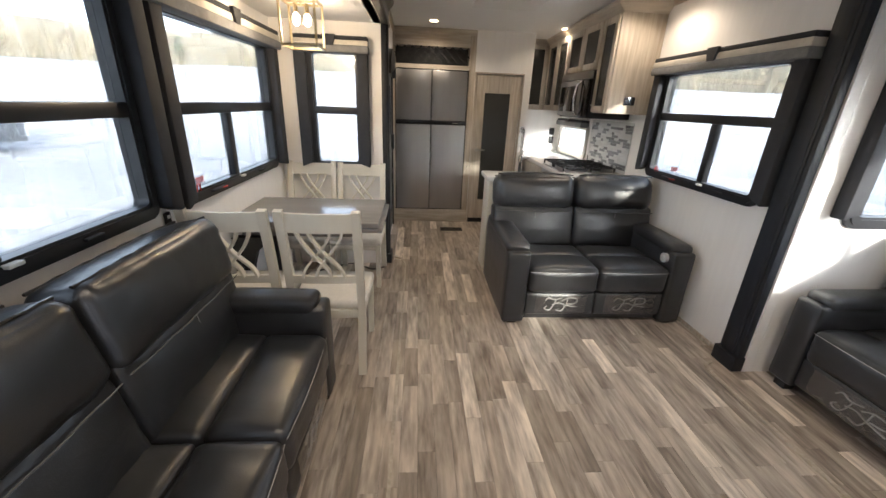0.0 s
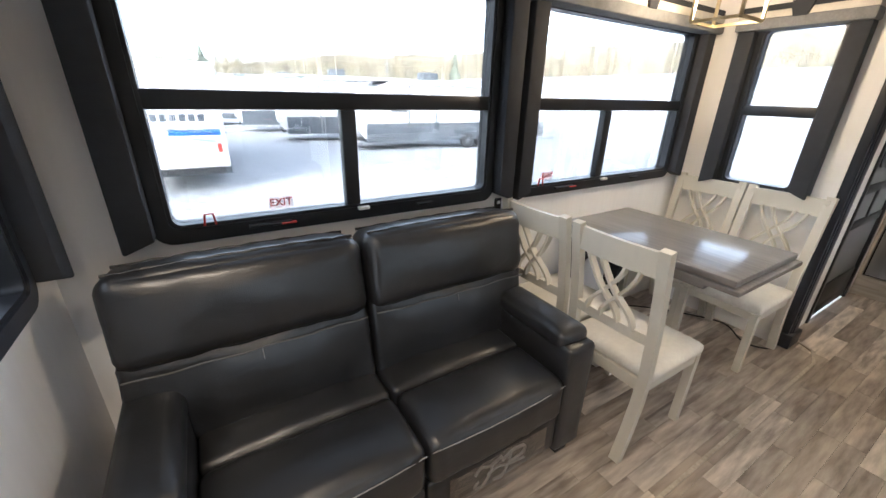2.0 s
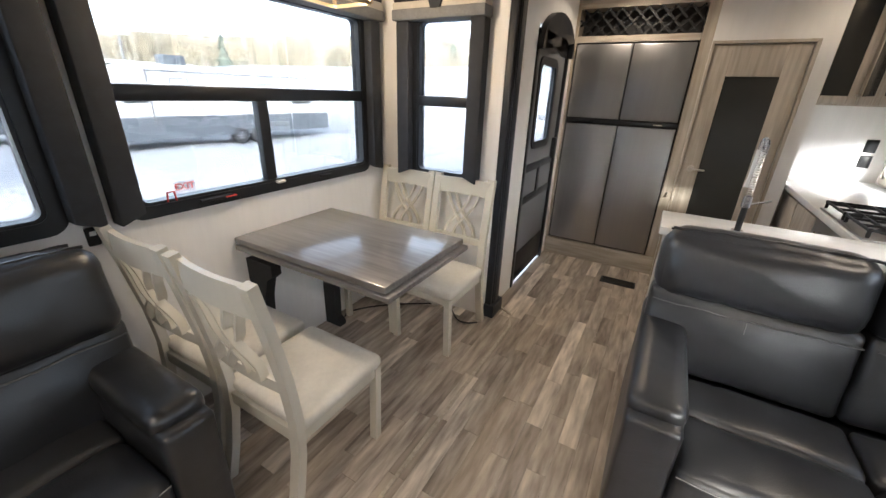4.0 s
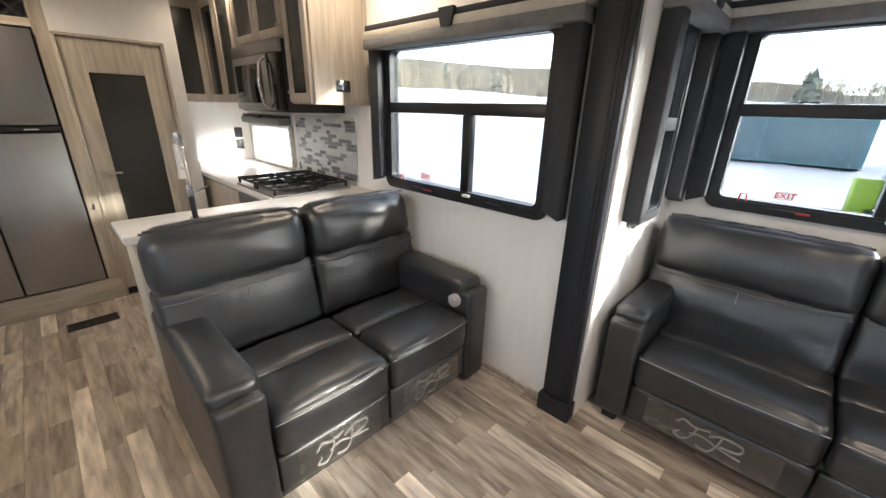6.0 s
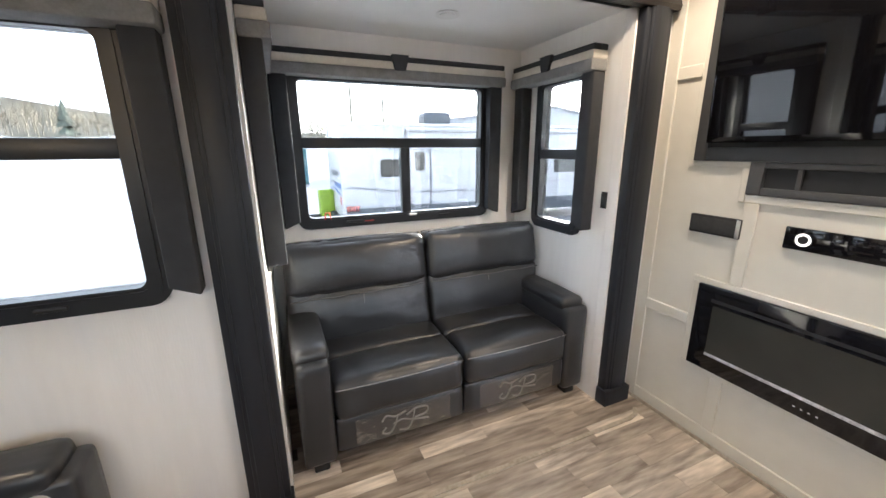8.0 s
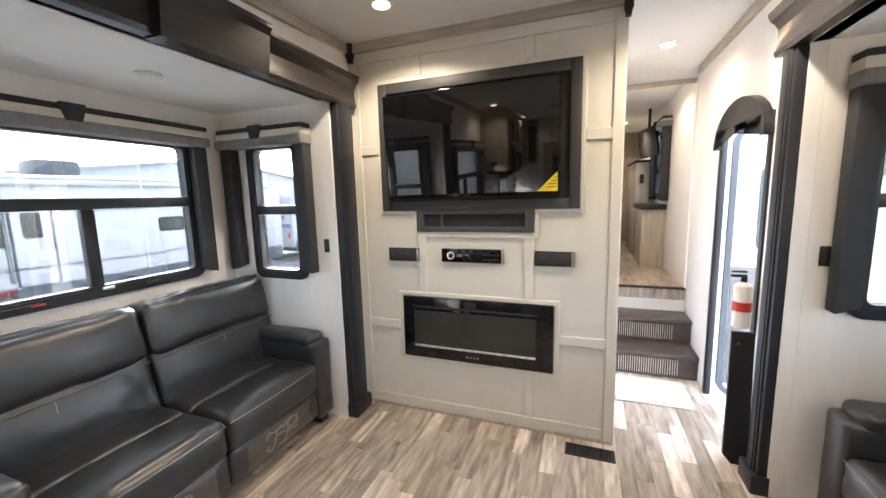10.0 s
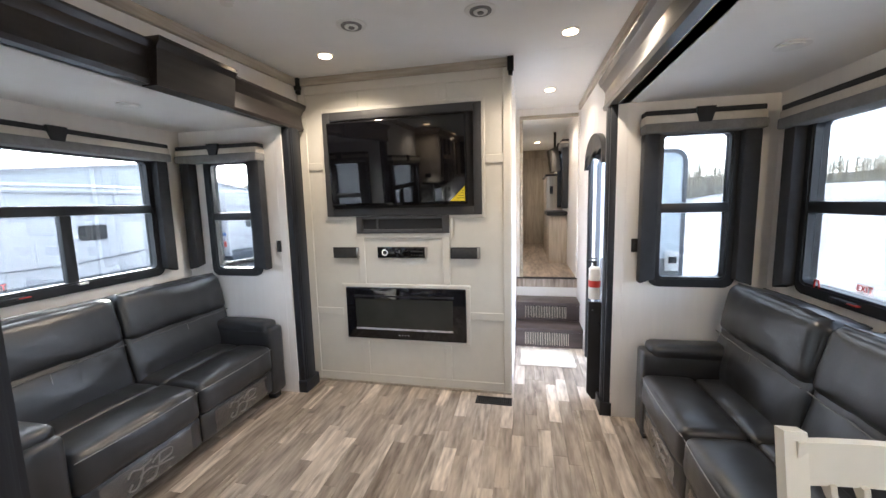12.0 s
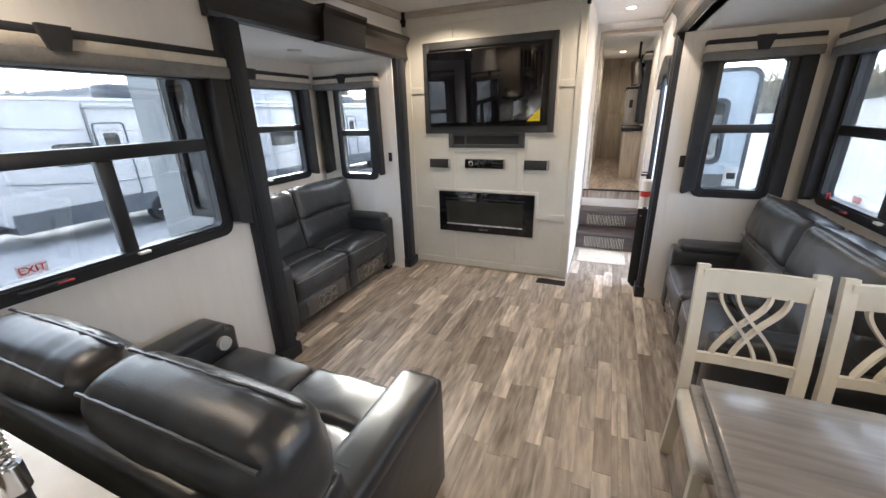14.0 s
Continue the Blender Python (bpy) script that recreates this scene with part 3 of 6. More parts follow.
def window(m, u0, u1, z0, z1, rail=None, mull=None, sticker=None, label="black-framed window with rounded corners", fw=0.05, fmat="black"):
    """A window unit in an opening from u0 to u1, z0 to z1. Its room side faces local -y."""
    global WIN
    WIN += 1
    t = thing("window_%d" % WIN, m, label, "window", kind="structure")
    bm = bmesh.new()
    hoop(bm, rrect(u0 - 0.015, u1 + 0.015, z0 - 0.015, z1 + 0.015, 0.065), rrect(u0 + fw, u1 - fw, z0 + fw, z1 - fw, 0.03), -0.02, 0.045)
    hoop(bm, rrect(u0 + 0.008, u1 - 0.008, z0 + 0.008, z1 - 0.008, 0.05), rrect(u0 + fw - 0.012, u1 - fw + 0.012, z0 + fw - 0.012, z1 - fw + 0.012, 0.035), -0.027, -0.0195)
    part("window_frame", bm, fmat, t, sharp=30)
    ia, ib, ja, jb = u0 + fw, u1 - fw, z0 + fw, z1 - fw
    if rail:
        part("rail", B(ia - 0.002, ib + 0.002, -0.022, 0.03, rail - 0.03, rail + 0.03, r=0.006), fmat, t)
        part("pane", B(ia - 0.005, ib + 0.005, 0.012, 0.016, rail + 0.02, jb + 0.005), "glass", t).visible_shadow = False
        if mull:
            part("mullion", B(mull - 0.03, mull + 0.03, -0.016, 0.028, ja - 0.002, rail - 0.03, r=0.006), fmat, t)
            for a, b, d in ((ia, mull, 0.012), (mull, ib, 0.02)):
                part("pane", B(a - 0.002, b + 0.002, d, d + 0.004, ja - 0.005, rail - 0.02), "glass", t).visible_shadow = False
            part("latch", B(mull + 0.01, mull + 0.06, -0.045, -0.02, ja - 0.022, ja - 0.008, r=0.004), "white", t, "pale slide latch")
            rh = part("release_handle", B((ia + mull) / 2 - 0.09, (ia + mull) / 2 + 0.06, -0.045, -0.024, z0 + 0.012, z0 + 0.026, r=0.004), "black", t)
            part("grip", B((ia + mull) / 2 + 0.02, (ia + mull) / 2 + 0.075, -0.05, -0.03, z0 + 0.014, z0 + 0.022, r=0.003), "red", rh, "dark red grip") if sticker else None
            part("release_handle", B((ib + mull) / 2 - 0.05, (ib + mull) / 2 + 0.03, -0.045, -0.024, z0 + 0.014, z0 + 0.026, r=0.004), "rubber", t)
            bm = bmesh.new()
            tube(bm, [(ia + 0.09, -0.02, ja - 0.01), (ia + 0.095, -0.022, ja + 0.03), (ia + 0.12, -0.022, ja + 0.03), (ia + 0.125, -0.02, ja - 0.01)], 0.004, 6)
            if sticker:
                part("pull_loop", bm, "red", t, "small red pull loop")
            else:
                bm.free()
        else:
            part("pane", B(ia - 0.005, ib + 0.005, 0.02, 0.024, ja - 0.005, rail - 0.02), "glass", t).visible_shadow = False
    else:
        part("pane", B(ia - 0.005, ib + 0.005, 0.012, 0.016, ja - 0.005, jb + 0.005), "glass", t).visible_shadow = False
    if sticker:
        part("exit_sticker", B(sticker - 0.045, sticker + 0.045, 0.005, 0.0065, ja + 0.015, ja + 0.06), M_STICK, t, "pale exit sticker")
        cu = bpy.data.curves.new("exit_text", "FONT")
        cu.body, cu.size, cu.align_x, cu.align_y = "EXIT", 0.04, "CENTER", "CENTER"
        cu.extrude = 0.0004
        tx = new("exit_lettering", cu)
        tx.parent = t
        tx.matrix_local = pose(sticker, 0.004, ja + 0.0375, 90, 0, 0)
        cu.materials.append(M["red"])
    return t


M_STICK = glass("pale_pink_label", (0.84, 0.72, 0.70), 0.3, 0.04)


def valance(m, u0, u1, top, bottom, drop, label="charcoal and beige box valance with side panels", legs=(True, True), group="window valances"):
    """A padded box valance with bands, a tapered centre tab and two side panels. u0, u1: outer width."""
    t = thing("window_valance", m, label, "valance", group)
    d, h = 0.10, top - bottom
    part("top_band", B(u0 + 0.004, u1 - 0.004, -d, -0.002, top - 0.032, top, r=0.008), "fabric_dark", t, "charcoal top band")
    part("beige_band", B(u0, u1, -d - 0.006, -0.002, bottom + 0.055, top - 0.030, r=0.01), "fabric_beige", t, "beige middle band")
    part("lower_band", B(u0 - 0.002, u1 + 0.002, -d - 0.014, -0.002, bottom, bottom + 0.058, r=0.01), "fabric_grey", t, "grey lower band")
    c = (u0 + u1) / 2
    bm = bmesh.new()
    extrude(bm, [(c - 0.05, top + 0.004), (c + 0.05, top + 0.004), (c + 0.046, top - 0.03), (c + 0.03, bottom + 0.05), (c - 0.03, bottom + 0.05), (c - 0.046, top - 0.03)], -d - 0.022, -d)
    part("centre_tab", bm, "fabric_dark", t, "tapered charcoal tab")
    for k, u in enumerate((u0 + 0.008, u1 - 0.098)):
        if legs[k]:
            bm = bmesh.new()
            rbox(bm, u, u + 0.09, -0.082, -0.003, drop, bottom + 0.003, 0.008)
            for v in bm.verts:
                if v.co.z < drop + 0.05 and (v.co.x > u + 0.045) == (k == 0):
                    v.co.z += 0.03
            part("side_panel", bm, "fabric_dark", t, "charcoal side panel")
    return t


FPX = lambda x: pose(x, 0, 0, 0, 0, 90)      # faces +x, local u = world y
FMX = lambda x: pose(x, 0, 0, 0, 0, -90)     # faces -x, local u = -world y
FPY = lambda y: pose(0, y, 0, 0, 0, 180)     # faces +y, local u = -world x
FMY = lambda y: pose(0, y, 0, 0, 0, 0)       # faces -y, local u = world x

window(FPX(LX), *W_L1, rail=1.45, mull=1.08, sticker=0.80, label="wide black-framed window above the sofa")
window(FPX(LX), *W_L2, rail=1.45, mull=2.645, sticker=2.22, label="wide black-framed window above the dining table")
window(FPY(LY0), -W_LF[1], -W_LF[0], W_LF[2], W_LF[3], rail=1.45, label="narrow black-framed window by the sofa arm")
window(FMY(LY1), *W_LE, rail=1.435, label="narrow black-framed window behind the dining chairs")
window(FMX(XR), -W_R[1], -W_R[0], W_R[2], W_R[3], rail=1.495, mull=-2.69, sticker=-3.02, label="black-framed window beside the recliner")
window(FMX(RX), -W_S[1], -W_S[0], W_S[2], W_S[3], rail=1.525, mull=-1.035, sticker=-1.38, label="black-framed window above the sofa")
window(FPY(RY0), -W_SS[1], -W_SS[0], W_SS[2], W_SS[3], rail=1.45, label="narrow black-framed window at the sofa's end")
window(FMY(RY1), *W_SS, rail=1.45, label="narrow black-framed window at the sofa's end")
window(FMX(XR), -W_K[1], -W_K[0], W_K[2], W_K[3], label="low grey-framed window above the worktop", fw=0.045, fmat="nickel")
window(FPX(XL), *W_BED, rail=1.8, label="window of the front room")

valance(FPX(LX), 0.30, 1.905, 2.005, 1.875, 0.99, legs=(True, True))
valance(FPX(LX), 1.925, 3.50, 2.005, 1.875, 0.98, legs=(True, True))
valance(FPY(LY0), 0.47, 1.12, 2.04, 1.905, 0.97)
valance(FMY(LY1), -1.05, -0.44, 2.0, 1.875, 0.96)
valance(FMX(XR), -3.46, -2.065, 1.945, 1.815, 1.03)
valance(FMX(RX), -1.80, -0.36, 2.005, 1.875, 1.045)
valance(FPY(RY0), -2.93, -2.20, 2.0, 1.87, 1.03)
valance(FMY(RY1), 2.20, 2.93, 2.0, 1.87, 1.03)
valance(FMX(XR), -5.62, -4.75, 1.40, 1.318, 1.30, legs=(False, False), label="small grey valance over the kitchen window")
valance(FPX(XL), -3.55, -2.65, 2.33, 2.22, 1.40, label="charcoal valance of the front room window")


# ---- seating ----
def flow(pts, n=6):
    """A smooth curve through points."""
    out = []
    p = [Vector(q) for q in pts]
    p = [p[0] * 2 - p[1]] + p + [p[-1] * 2 - p[-2]]
    for i in range(1, len(p) - 2):
        for k in range(n):
            f = k / n
            out.append(0.5 * (2 * p[i] + (p[i + 1] - p[i - 1]) * f + (2 * p[i - 1] - 5 * p[i] + 4 * p[i + 1] - p[i + 2]) * f ** 2 + (3 * p[i] - p[i - 1] - 3 * p[i + 1] + p[i + 2]) * f ** 3))
    return out + [p[-2]]


def monogram(bm, cx, y, cz_, s):
    """Three script strokes: a tall curl, a bowl and a long tail."""
    for stroke in (((-0.95, 0.25), (-0.75, 0.5), (-0.4, 0.35), (0.05, 0.5)), ((-0.3, 0.42), (-0.42, -0.1), (-0.65, -0.5), (-0.95, -0.4), (-0.8, -0.15)),
                   ((0.4, 0.42), (0.3, -0.1), (0.1, -0.55), (-0.25, -0.5)), ((0.05, 0.25), (0.45, 0.5), (0.95, 0.42), (0.9, 0.08), (0.4, -0.02)), ((-0.5, -0.05), (-0.1, 0.08), (0.3, -0.1), (1.0, -0.25))):
        sweep(bm, [(cx + s * q.x, y, cz_ + s * 0.8 * q.y) for q in flow([(u, v, 0) for u, v in stroke])], rect(0.0055, 0.011), up=(0, 1, 0))
    return bm


def seat_unit(name, m, w, d, label, group, arms=0.15, seat=0.45, back=0.98, arm_z=0.62, console=False, seed=0.0, low=0.05, roll=0.055):
    """A two-seat leather sofa. Local: front is -y, width along x centred, back at +y."""
    t = thing(name, m, label, "sofa", group)
    hw, iw = w / 2, w / 2 - arms
    bm = bmesh.new()
    rbox(bm, -iw + 0.002, iw - 0.002, -d + 0.09, -0.02, low + 0.01, 0.30, 0.01)
    part("base", bm, "leather", t)
    for sx in (-1, 1):
        x0, x1 = sorted((sx * iw, sx * hw))
        bm = bmesh.new()
        cushion(bm, (arms, d - 0.08, arm_z - 0.04 - low), ((x0 + x1) / 2, -(d + 0.08) / 2 + 0.04, (arm_z - 0.04 + low) / 2), r=0.022, bulge=(0.006, 0.004, 0), n=(6, 10, 8), wob=0.003, seed=seed + sx)
        arm = part("armrest", bm, "leather", t, sharp=70)
        bm = bmesh.new()
        cushion(bm, (arms + 0.012, d - 0.16, 0.085), ((x0 + x1) / 2, -(d + 0.08) / 2 + 0.045 - 0.0, arm_z - 0.035), r=0.034, bulge=(0, 0.006, 0.008), n=(8, 14, 6), wob=0.003, seed=seed + 3 * sx)
        part("arm_pad", bm, "leather", arm, sharp=70)
        bm = bmesh.new()
        tube(bm, [(x0 + 0.006, -d + 0.125, arm_z - 0.075), (x0 + 0.01, -d + 0.119, arm_z - 0.03), ((x0 + x1) / 2, -d + 0.117, arm_z - 0.002), (x1 - 0.01, -d + 0.119, arm_z - 0.03), (x1 - 0.006, -d + 0.125, arm_z - 0.075)], 0.0022, 6, up=(0, 1, 0))
        part("piping", bm, "pipe", arm)
        for yy in (-d + 0.10, -0.06):
            part("foot", B((x0 + x1) / 2 - 0.035, (x0 + x1) / 2 + 0.035, yy - 0.035, yy + 0.035, 0.0, low + 0.006, r=0.006), "rubber", t)
        if console:
            bm = disc(bmesh.new(), (iw + 0.006, -d + 0.13, arm_z - 0.10), 0.036, -0.03, "x")
            disc(bm, (iw - 0.024, -d + 0.13, arm_z - 0.10), 0.02, -0.005, "x")
            part("control_button", bm, "silver", arm, "round chrome control button") if sx > 0 else bm.free()
    lean = Matrix.Rotation(radians(-11), 3, "X")
    for k in (-1, 1):
        cx, cw = k * iw / 2, iw - 0.004
        bx, bw = k * hw / 2, hw - 0.006
        bm = bmesh.new()
        cushion(bm, (cw, 0.245, 0.17), (cx, -d + 0.435, seat - 0.08), r=0.03, bulge=(0, 0, 0.016), n=(24, 12, 6), wob=0.004, fold=0.005, seed=seed + k)
        part("seat_rear", bm, "leather", t, sharp=70)
        bm = bmesh.new()
        cushion(bm, (cw, 0.29, 0.20), (cx, -d + 0.175, seat - 0.09), r=0.045, bulge=(0, 0.014, 0.018), n=(24, 14, 10), wob=0.004, fold=0.005, seed=seed + 2 * k)
        front = part("seat_front", bm, "leather", t, sharp=70)
        bm = bmesh.new()
        tube(bm, [(cx + cw * (i / 12 - 0.5) * 0.97, -d + 0.036 - 0.012 * (1 - (i / 6 - 1) ** 2), seat - 0.02) for i in range(13)], 0.0022, 5)
        part("stitching", bm, "stitch", front)
        bm = bmesh.new()
        cushion(bm, (cw, 0.05, 0.18), (cx, -d + 0.075, 0.165 + low / 5), r=0.018, bulge=(0, 0.008, 0), n=(10, 4, 6), wob=0.002, seed=seed + 5 * k)
        foot = part("footrest", bm, "leather", t, sharp=70)
        bm = bmesh.new()
        bmesh.ops.create_grid(bm, x_segments=30, y_segments=12, size=0.5)
        for v in bm.verts:
            x, z = v.co.x * cw * 0.74, v.co.y * 0.15
            v.co = (cx + x, -d + 0.036 - 0.006 * noise.noise(Vector((x * 22 + seed, z * 34, k))) - 0.003 * noise.noise(Vector((x * 60, z * 70 + seed, k))), 0.178 + z)
        part("plastic_wrap", bm, "film", foot, "clear plastic cover over the footrest", sharp=80).visible_shadow = False
        part("monogram", monogram(bmesh.new(), cx, -d + 0.041, 0.175, 0.125), "stitch", foot, "pale embroidered scroll")
        # lumbar and head cushions
        lo, hi = seat - 0.03, back - 0.27
        bm = bmesh.new()
        cushion(bm, (bw, 0.17, hi - lo + 0.04), (bx, -0.235, (lo + hi) / 2), r=0.03, bulge=(0, 0.03, 0), n=(34, 8, 16), wob=0.005, fold=0.008, lean=lean, seed=seed + 7 * k)
        part("backrest", bm, "leather", t, sharp=70)
        bm = bmesh.new()
        cushion(bm, (bw, 0.22, 0.30), (bx, -0.185, back - 0.145), r=roll, bulge=(0, 0.028, 0.012), n=(34, 14, 16), wob=0.004, fold=0.008, lean=lean, seed=seed + 9 * k)
        head = part("head_cushion", bm, "leather", t, sharp=70)
        bm = bmesh.new()
        tube(bm, [(bx + bw * (i / 14 - 0.5) * 0.96, -0.318 - 0.008 * (1 - (i / 7 - 1) ** 2), back - 0.282 + 0.003 * math.sin(i * 1.7 + seed)) for i in range(15)], 0.003, 6)
        part("piping", bm, "pipe", head, "grey piping")
        for yy, zz in (((-0.245, 0.142), (-0.10, 0.125)) if roll > 0.06 else ((-0.25, 0.149), (-0.115, 0.149))):
            bm = bmesh.new()
            pts = [lean @ Vector((bw * (i / 20 - 0.5) * 0.93, yy + 0.185, zz + 0.007 * (1 - (i / 10 - 1) ** 2) + 0.002 * math.sin(i * 2.3 + seed))) + Vector((bx, -0.185, back - 0.145)) for i in range(21)]
            tube(bm, pts, 0.0058, 6)
            part("piping", bm, "leather", head)
        bm = bmesh.new()
        tube(bm, [(bx, -0.345, lo + 0.06), (bx + 0.003, -0.338, (lo + hi) / 2 + 0.02), (bx, -0.322, hi - 0.02)], 0.0016, 5, up=(1, 0, 0))
        part("stitching", bm, "stitch", head)
    part("back_panel", B(-iw, iw, -0.10, -0.012, 0.08, back - 0.12, r=0.03, seg=3), "leather", t)
    return t


seat_unit("sofa", pose(-1.225, 1.02, 0, 0, 0, 90), 1.55, 0.80, "black leather two-seat sofa under the wide window", "matching leather sofas", seed=1.0)
seat_unit("sofa", pose(2.955, 1.01, 0, 0, 0, -90), 1.64, 0.84, "black leather two-seat sofa in the slide-out alcove", "matching leather sofas", seed=4.0)
seat_unit("recliner_loveseat", pose(1.305, 3.36, 0, 0, 0, 0), 1.38, 0.96, "black leather reclining loveseat backing onto the kitchen bar", "", arms=0.165, back=1.0, console=True, seed=8.0, low=0.015, roll=0.09)


# ---- dining set ----
def dining_chair(m):
    """Cream lattice-back chair. Local: front is +y, back at y = 0, centred in x."""
    t = thing("dining_chair", m, "cream painted lattice-back dining chair with cream seat pad", "chair", "chairs round the dining table")
    w = 0.42
    for sx in (-1, 1):
        x = sx * (w / 2 - 0.02)
        pts = [(x, -0.035, 0.0), (x, 0.0, 0.14), (x, 0.028, 0.30), (x, 0.035, 0.45), (x, 0.02, 0.62), (x, -0.012, 0.82), (x, -0.045, 0.985), (x, -0.048, 1.0)]
        part("back_leg", sweep(bmesh.new(), pts, rect(0.034, 0.044), up=(1, 0, 0)), "cream", t)
        bm = bmesh.new()
        sweep(bm, [(x, 0.43, 0.0), (x, 0.445, 0.39)], rect(0.034, 0.036), up=(1, 0, 0))
        part("front_leg", bm, "cream", t)
        part("side_rail", B(x - 0.012, x + 0.012, 0.05, 0.43, 0.345, 0.40, r=0.004), "cream", t)
    part("front_rail", B(-w / 2 + 0.03, w / 2 - 0.03, 0.425, 0.447, 0.345, 0.40, r=0.004), "cream", t)
    part("rear_rail", B(-w / 2 + 0.03, w / 2 - 0.03, 0.025, 0.047, 0.345, 0.40, r=0.004), "cream", t)
    bm = bmesh.new()
    cushion(bm, (w + 0.01, 0.43, 0.06), (0, 0.255, 0.42), r=0.026, bulge=(0.004, 0.006, 0.012), n=(12, 12, 5), wob=0.0)
    part("seat", bm, "seatfab", t, "cream fabric seat pad", sharp=70)
    bm = bmesh.new()
    sweep(bm, [(x, -0.03 - 0.018 * (1 - (x / 0.19) ** 2), 0.935) for x in (-0.19, -0.12, -0.06, 0, 0.06, 0.12, 0.19)], rect(0.02, 0.10))
    part("top_rail", bm, "cream", t)
    bm = bmesh.new()
    sweep(bm, [(x, 0.018 - 0.01 * (1 - (x / 0.19) ** 2), 0.60) for x in (-0.19, -0.08, 0.08, 0.19)], rect(0.02, 0.045))
    part("lower_rail", bm, "cream", t)
    for k, (xt, xb) in enumerate(((-0.115, 0.04), (-0.055, 0.11), (0.055, -0.11), (0.115, -0.04))):
        pts = []
        for i in range(15):
            f = i / 14
            g = f * f * (3 - 2 * f)
            lift = 0.006 * math.sin(f * math.pi * 3 + (0 if k < 2 else math.pi))
            x = xt + (xb - xt) * (0.15 * f + 0.85 * g)
            pts.append((x, -0.028 + 0.04 * f - 0.012 + lift, 0.89 - 0.275 * f))
        part("lattice_slat", sweep(bmesh.new(), pts, rect(0.012, 0.031), up=(0, 1, 0)), "cream", t)
    return t


chair = dining_chair(pose(-0.525, 1.93, 0))
copy_thing(chair, pose(-0.985, 1.93, 0, 0, 0, 1))
copy_thing(chair, pose(-0.53, 3.485, 0, 0, 0, 179))
copy_thing(chair, pose(-0.97, 3.50, 0, 0, 0, 181))

tb = thing("dining_table", pose(0, 0, 0), "grey-brown laminate dining table fixed against the wall", "table")
part("tabletop", B(LX + 0.004, -0.275, 2.385, 3.045, 0.752, 0.785, r=0.008), "table", tb)
part("lower_leaf", B(LX + 0.02, -0.250, 2.375, 3.055, 0.722, 0.748, r=0.006), "table", tb, "second leaf stored beneath the top")
part("apron", B(LX + 0.06, -0.42, 2.47, 2.96, 0.66, 0.72, r=0.004), "table", tb)
for y in (2.455, 2.945):
    bm = extrude(bmesh.new(), [(-1.226, 0.0), (-1.10, 0.0), (-1.10, 0.03), (-1.135, 0.06), (-1.13, 0.30), (-1.115, 0.45), (-1.08, 0.56), (-1.03, 0.60), (-1.03, 0.659), (-1.226, 0.659)], y - 0.028, y + 0.028)
    part("leg", bm, "rubber", tb, "black metal bracket leg against the wall")
cable = tube(bmesh.new(), flow([(-1.15, 3.00, 0.006), (-1.17, 3.10, 0.006), (-1.05, 3.27, 0.006), (-0.82, 3.46, 0.006), (-0.63, 3.55, 0.006), (-0.48, 3.43, 0.006), (-0.40, 3.425, 0.006), (-0.34, 3.47, 0.006)]), 0.005, 6)
solid("power_cable", cable, "rubber", "thin black cable lying on the plank floor", "cable")
port = thing("wall_outlet", FPX(LX), "small black charging port between the wide windows", "outlet")
part("plate", B(1.842, 1.882, -0.014, -0.001, 0.915, 0.985, r=0.004), "rubber", port)
part("socket", B(1.852, 1.872, -0.017, -0.014, 0.955, 0.972, r=0.002), "white", port)


# ---- kitchen ----
# fridge alcove and pantry front
FY = 5.08
surround = thing("fridge_surround", pose(0, 0, 0), "whitewashed oak surround of the refrigerator", "cabinet")
ct_ = cz(FY) - 0.004
part("side_panel", B(XL + 0.002, -0.315, FY, YB - 0.1, 0.0, ct_), "wood", surround)
part("side_panel", B(0.585, 0.66, FY, YB - 0.1, 0.0, ct_), "wood", surround)
part("base_panel", B(-0.314, 0.584, FY + 0.004, YB - 0.1, 0.03, 0.17), "woodh", surround)
part("shelf_rail", B(-0.314, 0.584, FY + 0.001, YB - 0.1, 1.915, 1.962), "woodh", surround)
part("top_panel", B(-0.314, 0.584, FY + 0.001, YB - 0.1, 2.16, ct_), "woodh", surround)
part("crown", B(XL + 0.002, 0.66, FY - 0.02, FY - 0.001, ct_ - 0.06, ct_, r=0.004), "woodh", surround)
part("toe_kick", B(-0.335, 0.66, FY - 0.012, FY - 0.001, 0.0, 0.17, r=0.004), "woodh", surround)
wr_ = thing("wine_rack", pose(0, 0, 0), "dark lattice wine rack above the refrigerator", "wine rack")
part("backing", B(-0.31, 0.58, FY + 0.16, FY + 0.18, 1.965, 2.157), "rubber", wr_)
for i in range(-1, 10):
    for s in (1, -1):
        a, b = Vector((-0.29 + 0.095 * i, FY + 0.03 + 0.012 * s, 1.966)), Vector((-0.29 + 0.095 * (i + 2), FY + 0.03 + 0.012 * s, 2.156))
        if s < 0:
            a.z, b.z = b.z, a.z
        for lim in (-0.312, 0.582):
            if (a.x - lim) * (b.x - lim) < 0:
                p = a.lerp(b, (lim - a.x) / (b.x - a.x))
                if lim < 0:
                    a = p
                else:
                    b = p
        if (b - a).length > 0.03 and a.x > -0.32 and b.x < 0.59:
            part("lattice_slat", sweep(bmesh.new(), [a, b], rect(0.016, 0.012), up=(0, 1, 0)), "rubber", wr_)
fr = thing("refrigerator", pose(0, 0, 0), "brushed steel four-door refrigerator with black gaskets", "refrigerator")
part("body", B(-0.312, 0.582, FY + 0.012, YB - 0.1, 0.172, 1.912), "rubber", fr)
